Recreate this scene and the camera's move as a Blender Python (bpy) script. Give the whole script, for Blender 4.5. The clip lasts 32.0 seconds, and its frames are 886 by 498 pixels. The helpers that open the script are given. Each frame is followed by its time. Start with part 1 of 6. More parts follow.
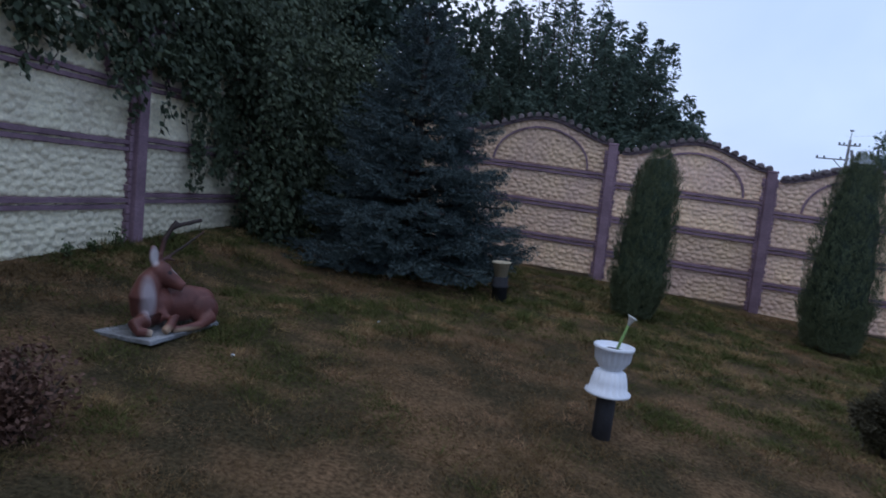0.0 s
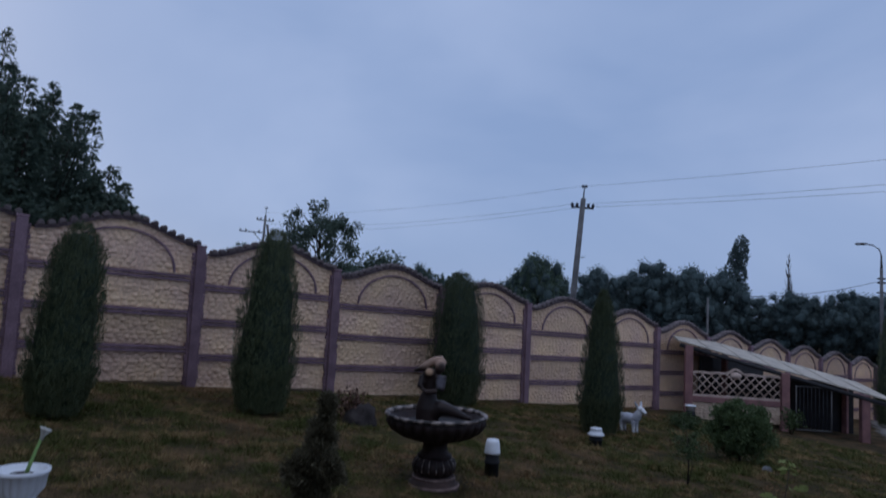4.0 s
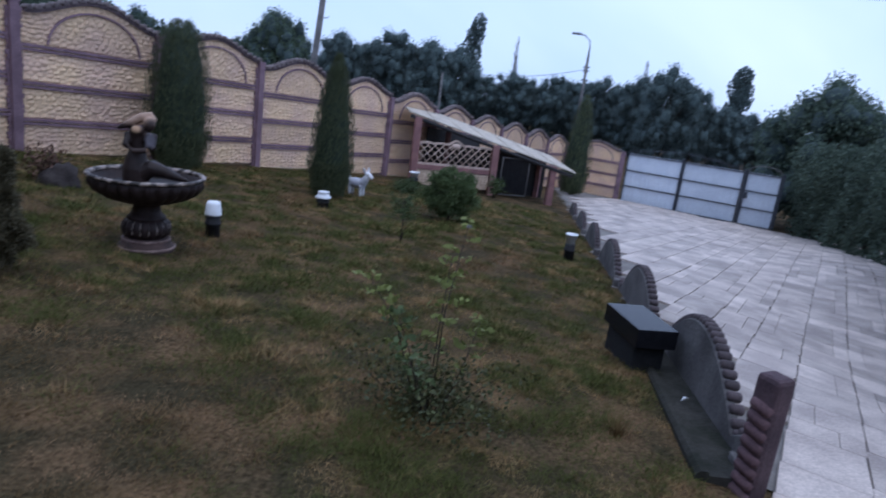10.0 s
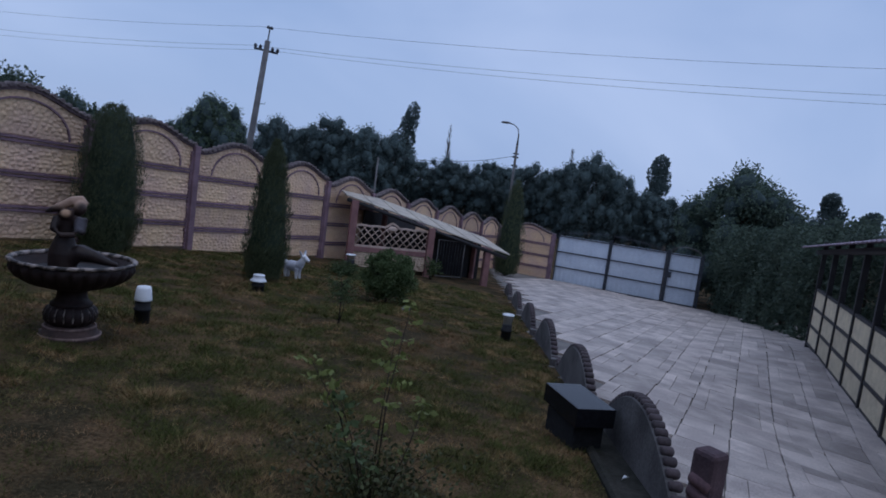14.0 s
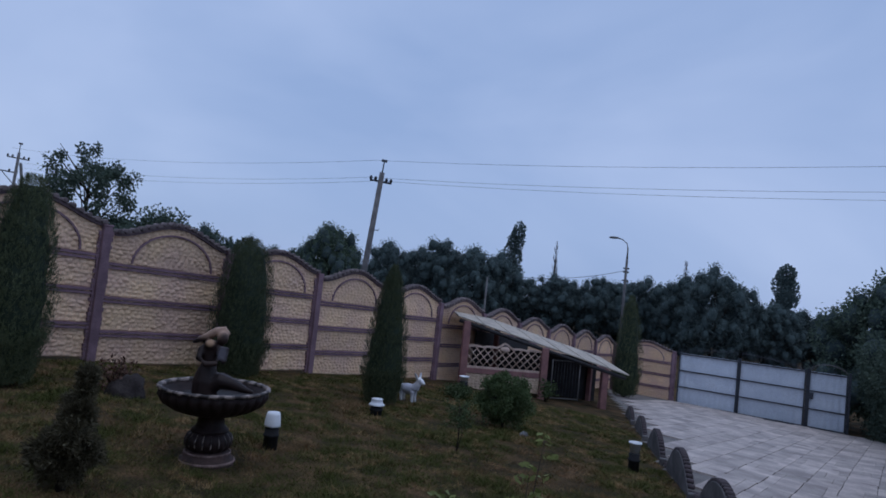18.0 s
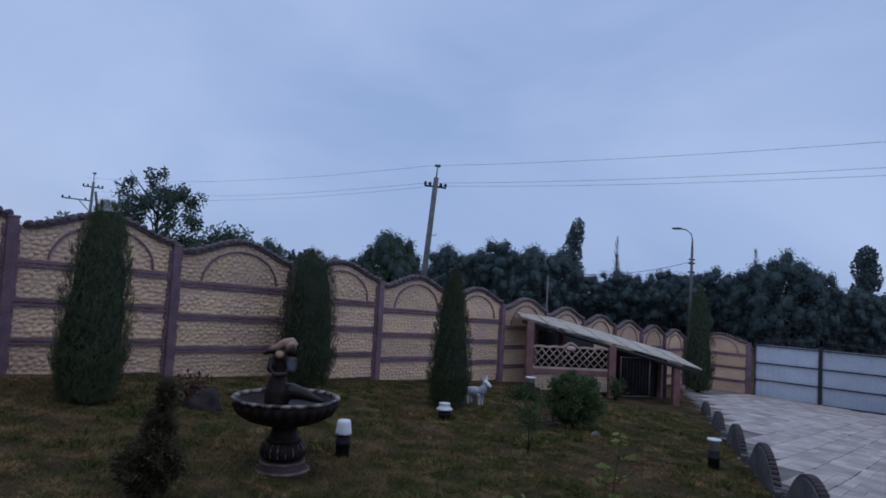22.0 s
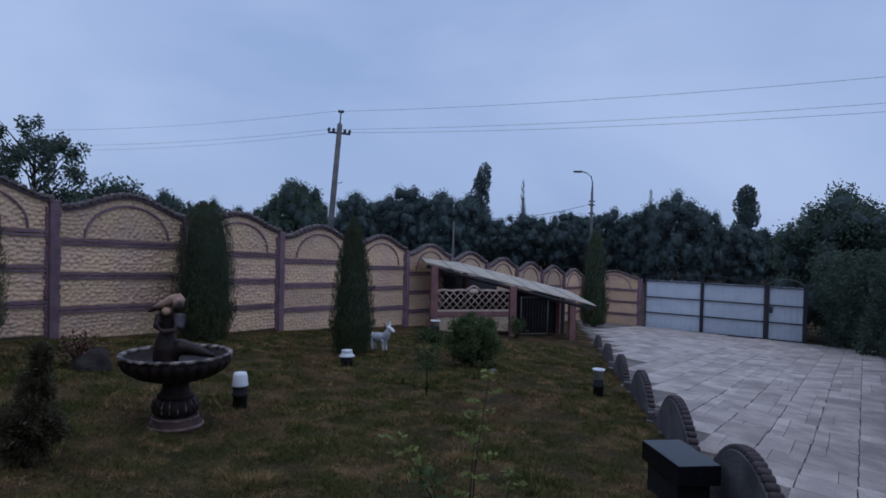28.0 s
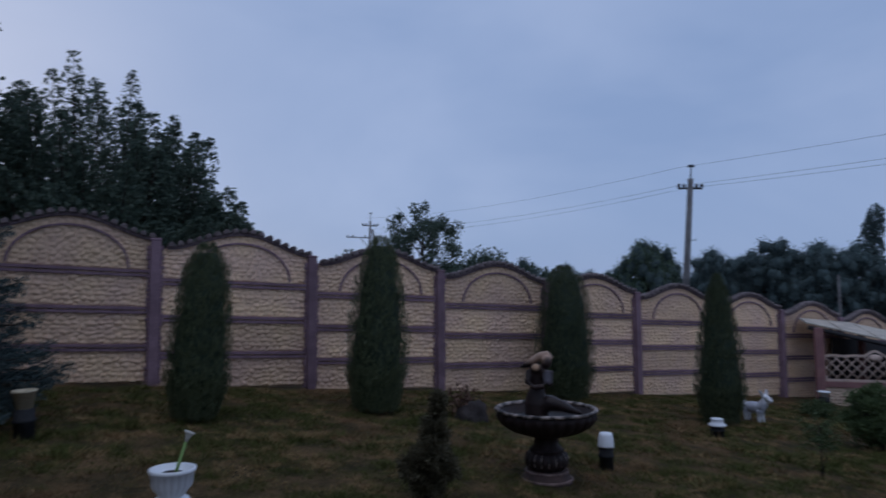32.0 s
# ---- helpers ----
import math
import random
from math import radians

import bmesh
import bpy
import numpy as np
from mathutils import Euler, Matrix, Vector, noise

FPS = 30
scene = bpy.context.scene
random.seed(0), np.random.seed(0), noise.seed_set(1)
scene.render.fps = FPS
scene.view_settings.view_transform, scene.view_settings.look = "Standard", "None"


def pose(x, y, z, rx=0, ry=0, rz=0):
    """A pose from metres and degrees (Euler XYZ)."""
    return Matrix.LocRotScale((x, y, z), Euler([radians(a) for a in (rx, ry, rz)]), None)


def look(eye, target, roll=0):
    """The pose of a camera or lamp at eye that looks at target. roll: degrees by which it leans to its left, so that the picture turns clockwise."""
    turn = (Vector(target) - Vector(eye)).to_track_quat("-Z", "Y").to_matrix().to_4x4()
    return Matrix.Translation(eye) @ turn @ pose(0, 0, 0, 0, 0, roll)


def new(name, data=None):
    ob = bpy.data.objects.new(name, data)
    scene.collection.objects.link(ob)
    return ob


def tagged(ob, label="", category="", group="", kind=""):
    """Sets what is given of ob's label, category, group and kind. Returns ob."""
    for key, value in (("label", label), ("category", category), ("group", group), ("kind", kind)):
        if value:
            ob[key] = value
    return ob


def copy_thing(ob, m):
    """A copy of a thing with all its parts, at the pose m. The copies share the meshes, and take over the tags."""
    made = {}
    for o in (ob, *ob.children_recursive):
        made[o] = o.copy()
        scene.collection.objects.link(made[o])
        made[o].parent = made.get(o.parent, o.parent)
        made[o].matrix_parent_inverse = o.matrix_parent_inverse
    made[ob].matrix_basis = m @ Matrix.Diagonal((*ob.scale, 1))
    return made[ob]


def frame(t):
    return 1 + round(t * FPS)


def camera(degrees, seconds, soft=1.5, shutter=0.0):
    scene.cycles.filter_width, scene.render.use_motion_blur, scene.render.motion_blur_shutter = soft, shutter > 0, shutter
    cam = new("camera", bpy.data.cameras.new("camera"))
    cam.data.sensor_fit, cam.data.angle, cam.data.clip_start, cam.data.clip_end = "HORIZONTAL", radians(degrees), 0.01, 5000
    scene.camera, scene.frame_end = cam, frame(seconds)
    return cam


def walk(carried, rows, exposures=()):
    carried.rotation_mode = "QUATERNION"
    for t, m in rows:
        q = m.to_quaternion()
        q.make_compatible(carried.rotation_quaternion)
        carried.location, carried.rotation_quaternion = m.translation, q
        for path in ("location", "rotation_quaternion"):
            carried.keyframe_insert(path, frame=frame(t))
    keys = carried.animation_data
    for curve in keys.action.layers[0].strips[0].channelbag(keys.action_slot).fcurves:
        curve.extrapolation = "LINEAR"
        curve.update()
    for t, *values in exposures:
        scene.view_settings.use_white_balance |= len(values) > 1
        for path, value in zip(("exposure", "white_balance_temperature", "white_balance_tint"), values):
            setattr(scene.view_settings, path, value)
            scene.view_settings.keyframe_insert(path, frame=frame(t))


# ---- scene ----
cam = camera(69.49, 32.0, soft=1.7, shutter=0.4)
# seconds, place, pitch above level, lean, heading
PATH = [
    (0.0, -0.483, -9.183, 1.046, 11.34, -5.46, -5.92),
    (0.5, -0.498, -9.166, 1.049, 13.34, -4.12, -6.18),
    (1.0, -0.457, -9.100, 1.059, 2.56, -4.39, -4.94),
    (1.5, -0.415, -9.052, 1.079, -9.74, -6.16, -3.81),
    (2.0, -0.437, -9.036, 1.083, -22.30, -4.23, -4.96),
    (2.5, -0.419, -9.065, 1.087, -36.21, -1.64, -7.21),
    (3.0, -0.409, -9.013, 1.062, -42.27, -2.57, -7.79),
    (3.5, -0.420, -9.009, 1.064, -38.70, -2.97, -7.29),
    (4.0, -0.408, -9.010, 1.110, -36.41, 4.77, -2.91),
    (6.5, -0.377, -9.159, 1.130, -36.96, 15.46, 0.90),
    (7.0, -0.405, -9.167, 1.160, -39.33, 9.06, -2.55),
    (7.5, -0.395, -9.134, 1.151, -45.54, 3.06, -5.00),
    (8.0, -0.425, -9.098, 1.115, -46.25, -7.53, -8.86),
    (8.5, -0.425, -9.081, 1.091, -50.48, -10.26, -13.25),
    (9.0, -0.352, -9.089, 1.104, -54.79, -8.95, -8.29),
    (9.5, -0.271, -9.096, 1.097, -54.59, -15.44, -6.48),
    (10.0, -0.280, -9.080, 1.096, -58.78, -13.94, -7.20),
    (10.5, -0.318, -9.092, 1.109, -64.48, -9.89, -6.85),
    (11.0, -0.321, -9.079, 1.097, -65.38, -10.80, -9.63),
    (11.5, -0.322, -9.081, 1.097, -66.84, -10.47, -9.83),
    (12.0, -0.323, -9.080, 1.098, -65.64, -9.05, -9.58),
    (12.5, -0.322, -9.074, 1.100, -63.24, -8.71, -9.16),
    (13.0, -0.338, -9.078, 1.109, -59.92, -7.96, -6.64),
    (13.5, -0.340, -9.083, 1.109, -62.18, -7.13, -7.39),
    (15.5, -0.336, -8.986, 1.112, -67.39, -4.70, -6.84),
    (16.0, -0.360, -8.964, 1.117, -58.75, -3.79, -6.95),
    (16.5, -0.363, -8.969, 1.132, -47.16, -1.92, -6.66),
    (17.0, -0.351, -8.991, 1.159, -45.15, -0.46, -5.25),
    (17.5, -0.396, -8.989, 1.163, -51.01, 3.46, -5.14),
    (18.0, -0.413, -8.984, 1.152, -55.04, 3.49, -6.08),
    (18.5, -0.419, -8.975, 1.156, -54.90, 2.91, -6.20),
    (19.0, -0.431, -8.963, 1.148, -53.64, 3.58, -5.56),
    (19.5, -0.450, -8.963, 1.141, -50.65, 3.62, -5.41),
    (20.0, -0.472, -8.961, 1.151, -54.68, 3.00, -5.86),
    (20.5, -0.433, -8.955, 1.158, -58.90, 4.00, -5.95),
    (21.0, -0.374, -8.961, 1.153, -63.76, 2.74, -5.90),
    (21.5, -0.376, -8.938, 1.148, -55.10, 3.53, -4.97),
    (22.0, -0.392, -8.950, 1.146, -49.66, 3.32, -3.15),
    (22.5, -0.388, -8.961, 1.146, -47.43, 3.56, -3.45),
    (23.0, -0.387, -8.996, 1.136, -37.70, 0.90, -2.95),
    (23.5, -0.365, -9.003, 1.187, -34.53, -1.91, -2.57),
    (24.0, -0.414, -8.996, 1.195, -45.16, 2.97, -2.31),
    (24.5, -0.433, -9.012, 1.192, -45.12, 3.09, -2.24),
    (26.5, -0.370, -9.182, 1.197, -48.43, 5.40, 0.64),
    (27.0, -0.362, -9.187, 1.184, -54.36, 0.15, -0.59),
    (27.5, -0.353, -9.170, 1.189, -56.61, -2.41, -1.20),
    (28.0, -0.363, -9.160, 1.175, -57.57, -1.18, -1.40),
    (28.5, -0.358, -9.167, 1.177, -55.63, -1.48, 0.03),
    (29.0, -0.375, -9.163, 1.177, -55.74, 0.31, -0.02),
    (29.5, -0.405, -9.165, 1.158, -53.06, 1.54, -1.38),
    (30.0, -0.415, -9.141, 1.142, -49.50, -0.05, -3.11),
    (30.5, -0.434, -9.114, 1.113, -45.96, -0.85, -4.14),
    (31.0, -0.436, -9.151, 1.133, -38.65, 1.01, -0.65),
    (31.5, -0.431, -9.140, 1.145, -34.21, 4.08, 1.70),
    (32.0, -0.422, -9.107, 1.133, -26.91, 4.15, 0.27),
]
EXPOSURE = [
    (0.0, 0.45), (1.0, 0.2), (2.0, 0.15), (3.0, -0.2), (4.0, -0.3), (5.5, -0.4), (7.0, -0.38), (8.0, 0.08), (9.0, 0.2), (10.0, 0.82), (11.0, 0.25), (12.0, 0.15), (13.0, 0.05),
    (16.0, -0.12), (18.0, -0.1), (22.0, -0.1), (23.0, -0.15), (24.0, -0.3), (27.0, -0.05), (28.0, -0.1), (29.0, -0.25), (30.0, -0.12), (31.0, -0.2), (32.0, -0.36),
]
# the camera's white balance drifts warmer for a moment
WARM = {5.5: (6800, 6), 7.0: (7000, 3)}
walk(cam, [(t, pose(x, y, z, 90 + pitch, lean, yaw)) for t, x, y, z, yaw, pitch, lean in PATH], [(t, stops, *WARM.get(t, (6500, 10))) for t, stops in EXPOSURE])

# ---- sky and light ----
world = bpy.data.worlds.new("world")
scene.world = world
world.use_nodes = True
wn, wl = world.node_tree.nodes, world.node_tree.links
wn.clear()
w_out = wn.new("ShaderNodeOutputWorld")
w_bg = wn.new("ShaderNodeBackground")
w_sky = wn.new("ShaderNodeTexSky")
w_sky.sky_type, w_sky.sun_disc = "NISHITA", False
w_sky.sun_elevation, w_sky.sun_rotation = radians(20), radians(-10)
w_co = wn.new("ShaderNodeTexCoord")
w_map = wn.new("ShaderNodeMapping")
w_map.inputs["Scale"].default_value = (1.3, 1.3, 2.6)
w_noise = wn.new("ShaderNodeTexNoise")
w_noise.inputs["Scale"].default_value = 1.5
w_noise.inputs["Detail"].default_value = 4
w_noise.inputs["Roughness"].default_value = 0.5
w_noise.inputs["Distortion"].default_value = 0.4
w_ramp = wn.new("ShaderNodeValToRGB")
w_ramp.color_ramp.elements[0].position, w_ramp.color_ramp.elements[1].position = 0.34, 0.72
w_ramp.color_ramp.elements[0].color = (0.29, 0.415, 0.705, 1)
w_ramp.color_ramp.elements[1].color = (0.415, 0.535, 0.825, 1)
w_mix = wn.new("ShaderNodeMix")
w_mix.data_type = "RGBA"
w_mix.inputs[0].default_value = 0.008
wl.new(w_co.outputs["Generated"], w_map.inputs[0])
wl.new(w_map.outputs[0], w_noise.inputs["Vector"])
wl.new(w_noise.outputs["Fac"], w_ramp.inputs[0])
wl.new(w_ramp.outputs[0], w_mix.inputs[6])
wl.new(w_sky.outputs[0], w_mix.inputs[7])
wl.new(w_mix.outputs[2], w_bg.inputs[0])
w_bg.inputs[1].default_value = 1.0
wl.new(w_bg.outputs[0], w_out.inputs[0])
sun_data = bpy.data.lights.new("sun", "SUN")
sun_data.energy, sun_data.angle, sun_data.color = 0.5, radians(60), (0.95, 0.96, 1.0)
sun = new("sun", sun_data)
sun.matrix_world = look((0, 0, 30), (4, 9, 0))

# ---- materials ----
def mat(name, colour, rough=0.8, second=None, scale=8.0, fine=60.0, bump=0.2, metal=0.0, spread=0.12, spec=0.32, split=(0.35, 0.65), grit=(0.82, 1.15), island=False):
    """A surface of two colours mixed by a coarse noise, with fine grain, relief and a change from piece to piece."""
    m = bpy.data.materials.new(name)
    m.use_nodes = True
    n, l = m.node_tree.nodes, m.node_tree.links
    bsdf = n["Principled BSDF"]
    co = n.new("ShaderNodeTexCoord")
    big = n.new("ShaderNodeTexNoise")
    big.inputs["Scale"].default_value, big.inputs["Detail"].default_value = scale, 4
    small = n.new("ShaderNodeTexNoise")
    small.inputs["Scale"].default_value, small.inputs["Detail"].default_value = fine, 3
    ramp = n.new("ShaderNodeValToRGB")
    ramp.color_ramp.elements[0].position, ramp.color_ramp.elements[1].position = split
    ramp.color_ramp.elements[0].color = (*colour, 1)
    ramp.color_ramp.elements[1].color = (*(second or [c * 0.75 for c in colour]), 1)
    info = n.new("ShaderNodeObjectInfo")
    vary = n.new("ShaderNodeMapRange")
    vary.inputs["To Min"].default_value, vary.inputs["To Max"].default_value = 1 - spread, 1 + spread
    grain = n.new("ShaderNodeMapRange")
    grain.inputs["From Min"].default_value, grain.inputs["From Max"].default_value = 0.3, 0.7
    grain.inputs["To Min"].default_value, grain.inputs["To Max"].default_value = grit
    times = n.new("ShaderNodeMath")
    times.operation = "MULTIPLY"
    hsv = n.new("ShaderNodeHueSaturation")
    shift = n.new("ShaderNodeVectorMath")
    shift.operation = "ADD"
    l.new(co.outputs["Object"], shift.inputs[0])
    l.new(info.outputs["Location"], shift.inputs[1])
    l.new(shift.outputs[0], big.inputs["Vector"])
    l.new(shift.outputs[0], small.inputs["Vector"])
    l.new(big.outputs["Fac"], ramp.inputs[0])
    if island:
        geo = n.new("ShaderNodeNewGeometry")
        l.new(geo.outputs["Random Per Island"], vary.inputs["Value"])
    else:
        l.new(info.outputs["Random"], vary.inputs["Value"])
    l.new(small.outputs["Fac"], grain.inputs["Value"])
    l.new(vary.outputs[0], times.inputs[0])
    l.new(grain.outputs[0], times.inputs[1])
    l.new(times.outputs[0], hsv.inputs["Value"])
    l.new(ramp.outputs[0], hsv.inputs["Color"])
    l.new(hsv.outputs[0], bsdf.inputs["Base Color"])
    bsdf.inputs["Roughness"].default_value, bsdf.inputs["Metallic"].default_value = rough, metal
    bsdf.inputs["Specular IOR Level"].default_value = spec
    if bump:
        b = n.new("ShaderNodeBump")
        b.inputs["Strength"].default_value, b.inputs["Distance"].default_value = bump, 0.01
        l.new(small.outputs["Fac"], b.inputs["Height"])
        l.new(b.outputs[0], bsdf.inputs["Normal"])
    return m


def leaf_mat(name, colour, second, spread=0.35, thin=0.0):
    """Leaves: each one a little lighter or darker than the next."""
    m = bpy.data.materials.new(name)
    m.use_nodes = True
    n, l = m.node_tree.nodes, m.node_tree.links
    bsdf = n["Principled BSDF"]
    geo = n.new("ShaderNodeNewGeometry")
    ramp = n.new("ShaderNodeValToRGB")
    ramp.color_ramp.elements[0].color, ramp.color_ramp.elements[1].color = (*colour, 1), (*second, 1)
    l.new(geo.outputs["Random Per Island"], ramp.inputs[0])
    info = n.new("ShaderNodeObjectInfo")
    vary = n.new("ShaderNodeMapRange")
    vary.inputs["To Min"].default_value, vary.inputs["To Max"].default_value = 1 - spread / 2, 1 + spread / 2
    hsv = n.new("ShaderNodeHueSaturation")
    l.new(info.outputs["Random"], vary.inputs["Value"])
    l.new(vary.outputs[0], hsv.inputs["Value"])
    l.new(ramp.outputs[0], hsv.inputs["Color"])
    l.new(hsv.outputs[0], bsdf.inputs["Base Color"])
    bsdf.inputs["Roughness"].default_value = 0.65
    bsdf.inputs["Specular IOR Level"].default_value = 0.25
    if thin:
        through_leaf = n.new("ShaderNodeBsdfTranslucent")
        both = n.new("ShaderNodeMixShader")
        both.inputs[0].default_value = thin
        l.new(hsv.outputs[0], through_leaf.inputs[0])
        l.new(bsdf.outputs[0], both.inputs[1])
        l.new(through_leaf.outputs[0], both.inputs[2])
        l.new(both.outputs[0], n["Material Output"].inputs[0])
    return m


def spot_mat(name, colour, second, spots, rough=0.5):
    """Paint of one colour with soft-edged patches: centre, half sizes, colour."""
    m = mat(name, colour, rough, second, 7, 60, 0.06, spec=0.25, grit=(0.92, 1.07))
    n, l = m.node_tree.nodes, m.node_tree.links
    bsdf = n["Principled BSDF"]
    last = bsdf.inputs["Base Color"].links[0].from_socket
    co = n.new("ShaderNodeTexCoord")
    for centre, half, tint in spots:
        shift = n.new("ShaderNodeVectorMath")
        shift.operation = "SUBTRACT"
        shift.inputs[1].default_value = centre
        share = n.new("ShaderNodeVectorMath")
        share.operation = "DIVIDE"
        share.inputs[1].default_value = half
        size = n.new("ShaderNodeVectorMath")
        size.operation = "LENGTH"
        edge = n.new("ShaderNodeMapRange")
        edge.inputs["From Min"].default_value, edge.inputs["From Max"].default_value = 1.25, 0.60
        mix = n.new("ShaderNodeMix")
        mix.data_type = "RGBA"
        mix.inputs[7].default_value = (*tint, 1)
        l.new(co.outputs["Object"], shift.inputs[0])
        l.new(shift.outputs[0], share.inputs[0])
        l.new(share.outputs[0], size.inputs[0])
        l.new(size.outputs["Value"], edge.inputs["Value"])
        l.new(edge.outputs[0], mix.inputs[0])
        l.new(last, mix.inputs[6])
        last = mix.outputs[2]
    l.new(last, bsdf.inputs["Base Color"])
    return m


def turf_mat(name, green, green2, dry, dry2):
    """Grass: from blade to blade and, in soft drifts, from green to dry."""
    m = leaf_mat(name, green, green2, 0.0)
    n, l = m.node_tree.nodes, m.node_tree.links
    bsdf = n["Principled BSDF"]
    geo = next(k for k in n if k.bl_idname == "ShaderNodeNewGeometry")
    ramp = n.new("ShaderNodeValToRGB")
    ramp.color_ramp.elements[0].color, ramp.color_ramp.elements[1].color = (*dry, 1), (*dry2, 1)
    l.new(geo.outputs["Random Per Island"], ramp.inputs[0])
    co = n.new("ShaderNodeTexCoord")
    drift = n.new("ShaderNodeTexNoise")
    drift.inputs["Scale"].default_value, drift.inputs["Detail"].default_value, drift.inputs["Roughness"].default_value = 3.0, 6, 0.72
    edge = n.new("ShaderNodeMapRange")
    edge.inputs["From Min"].default_value, edge.inputs["From Max"].default_value = 0.50, 0.62
    mix = n.new("ShaderNodeMix")
    mix.data_type = "RGBA"
    last = bsdf.inputs["Base Color"].links[0].from_socket
    l.new(co.outputs["Object"], drift.inputs["Vector"])
    l.new(drift.outputs["Fac"], edge.inputs["Value"])
    l.new(edge.outputs[0], mix.inputs[0])
    l.new(last, mix.inputs[6])
    l.new(ramp.outputs[0], mix.inputs[7])
    l.new(mix.outputs[2], bsdf.inputs["Base Color"])
    bsdf.inputs["Roughness"].default_value = 0.9
    bsdf.inputs["Specular IOR Level"].default_value = 0.1
    return m


M_STONE = mat("cream_relief", (0.83, 0.575, 0.365), 0.9, (0.72, 0.485, 0.365), 1.6, 50, 0.3)
M_STONE_PALE = mat("pale_relief", (0.80, 0.72, 0.51), 0.9, (0.70, 0.62, 0.45), 3, 50, 0.3)
M_LILAC = mat("lilac_paint", (0.275, 0.175, 0.208), 0.8, (0.195, 0.122, 0.145), 5, 60, 0.25)
M_COPING = mat("coping_paint", (0.105, 0.072, 0.080), 0.8, (0.15, 0.108, 0.115), 9, 60, 0.3)
M_PINK = mat("pink_paint", (0.30, 0.15, 0.14), 0.8, (0.22, 0.11, 0.11), 6, 60, 0.25)
M_CREAM = mat("cream_paint", (0.62, 0.52, 0.36), 0.8, (0.5, 0.42, 0.3), 6, 60, 0.15)
M_GREY = mat("grey_concrete", (0.150, 0.138, 0.136), 0.9, (0.078, 0.071, 0.071), 3, 40, 0.6)
M_PLINTH = mat("dark_plinth", (0.050, 0.046, 0.041), 0.95, (0.022, 0.023, 0.018), 4, 40, 0.7, spec=0.10)
# dark paint of frames and beams; also the shade sheets in the shelter
M_DARK = mat("dark_paint_and_shade", (0.022, 0.020, 0.022), 0.6, (0.035, 0.032, 0.034), 6, 80, 0.1)
M_WHITE = mat("white_plastic", (0.80, 0.81, 0.84), 0.35, (0.76, 0.77, 0.80), 9, 40, 0.02, grit=(0.97, 1.02))
M_BLACK = mat("black_plastic", (0.02, 0.02, 0.022), 0.75, (0.03, 0.03, 0.032), 9, 40, 0.05, spec=0.15)
M_ROLL = mat("roll_paint", (0.15, 0.085, 0.092), 0.8, (0.10, 0.058, 0.065), 9, 60, 0.3)
M_LATTICE = mat("lattice_paint", (0.66, 0.50, 0.42), 0.8, (0.54, 0.40, 0.33), 6, 60, 0.15)
M_ROLL_POST = mat("post_paint", (0.105, 0.066, 0.074), 0.85, (0.060, 0.038, 0.045), 5, 60, 0.4)
M_SHED = mat("shelter_cream", (0.56, 0.42, 0.31), 0.8, (0.44, 0.32, 0.24), 5, 60, 0.2)
M_SCALLOP = mat("scallop_paint", (0.085, 0.064, 0.068), 0.8, (0.055, 0.043, 0.046), 9, 60, 0.3)
M_COPING_TILE = mat("coping_tile", (0.205, 0.160, 0.155), 0.7, (0.105, 0.080, 0.082), 9, 60, 0.3)
M_GRANITE = mat("black_granite", (0.010, 0.010, 0.013), 0.2, (0.016, 0.016, 0.02), 30, 200, 0.02, spec=0.16)
M_BRONZE = mat("dark_bronze", (0.018, 0.010, 0.009), 0.6, (0.036, 0.021, 0.019), 14, 90, 0.3, spec=0.25)
M_GILT = mat("worn_gilt", (0.36, 0.285, 0.25), 0.5, (0.035, 0.027, 0.024), 13, 90, 0.3, split=(0.40, 0.56))
M_BASE = mat("pink_stone", (0.095, 0.056, 0.048), 0.85, (0.05, 0.034, 0.030), 9, 60, 0.3)
M_TRIM = mat("worn_pink_trim", (0.27, 0.18, 0.155), 0.7, (0.12, 0.075, 0.065), 14, 80, 0.2)
M_STALK = mat("green_stalk", (0.28, 0.42, 0.14), 0.6, (0.2, 0.34, 0.1), 20, 90, 0.1)
M_FADED = mat("faded_petal", (0.55, 0.53, 0.48), 0.8, (0.4, 0.38, 0.33), 30, 90, 0.2)
M_SLAB = mat("pale_slab", (0.28, 0.28, 0.285), 0.9, (0.10, 0.098, 0.095), 10, 60, 0.5)
M_DEER = spot_mat("deer_paint", (0.150, 0.057, 0.045), (0.090, 0.034, 0.028), (
    ((-0.150, -0.09, 0.235), (0.050, 0.10, 0.150), (0.30, 0.25, 0.26)),
    ((0.055, -0.045, 0.392), (0.050, 0.036, 0.050), (0.68, 0.64, 0.64)),
    ((0.075, -0.090, 0.285), (0.030, 0.030, 0.012), (0.50, 0.40, 0.36)),
    ((0.121, -0.131, 0.290), (0.032, 0.034, 0.028), (0.02, 0.012, 0.012)),
    ((0.000, -0.095, 0.408), (0.018, 0.030, 0.014), (0.02, 0.012, 0.012)),
    ((-0.085, -0.03, 0.515), (0.034, 0.045, 0.066), (0.52, 0.47, 0.46)),
    ((-0.155, -0.19, 0.02), (0.050, 0.050, 0.045), (0.46, 0.37, 0.27)),
    ((-0.065, -0.205, 0.03), (0.055, 0.045, 0.045), (0.40, 0.27, 0.18)),
    ((0.09, -0.15, 0.02), (0.16, 0.06, 0.022), (0.42, 0.30, 0.20)),
    ((0.15, 0.0, 0.665), (0.225, 0.4, 0.235), (0.035, 0.022, 0.018)),
), 0.45)
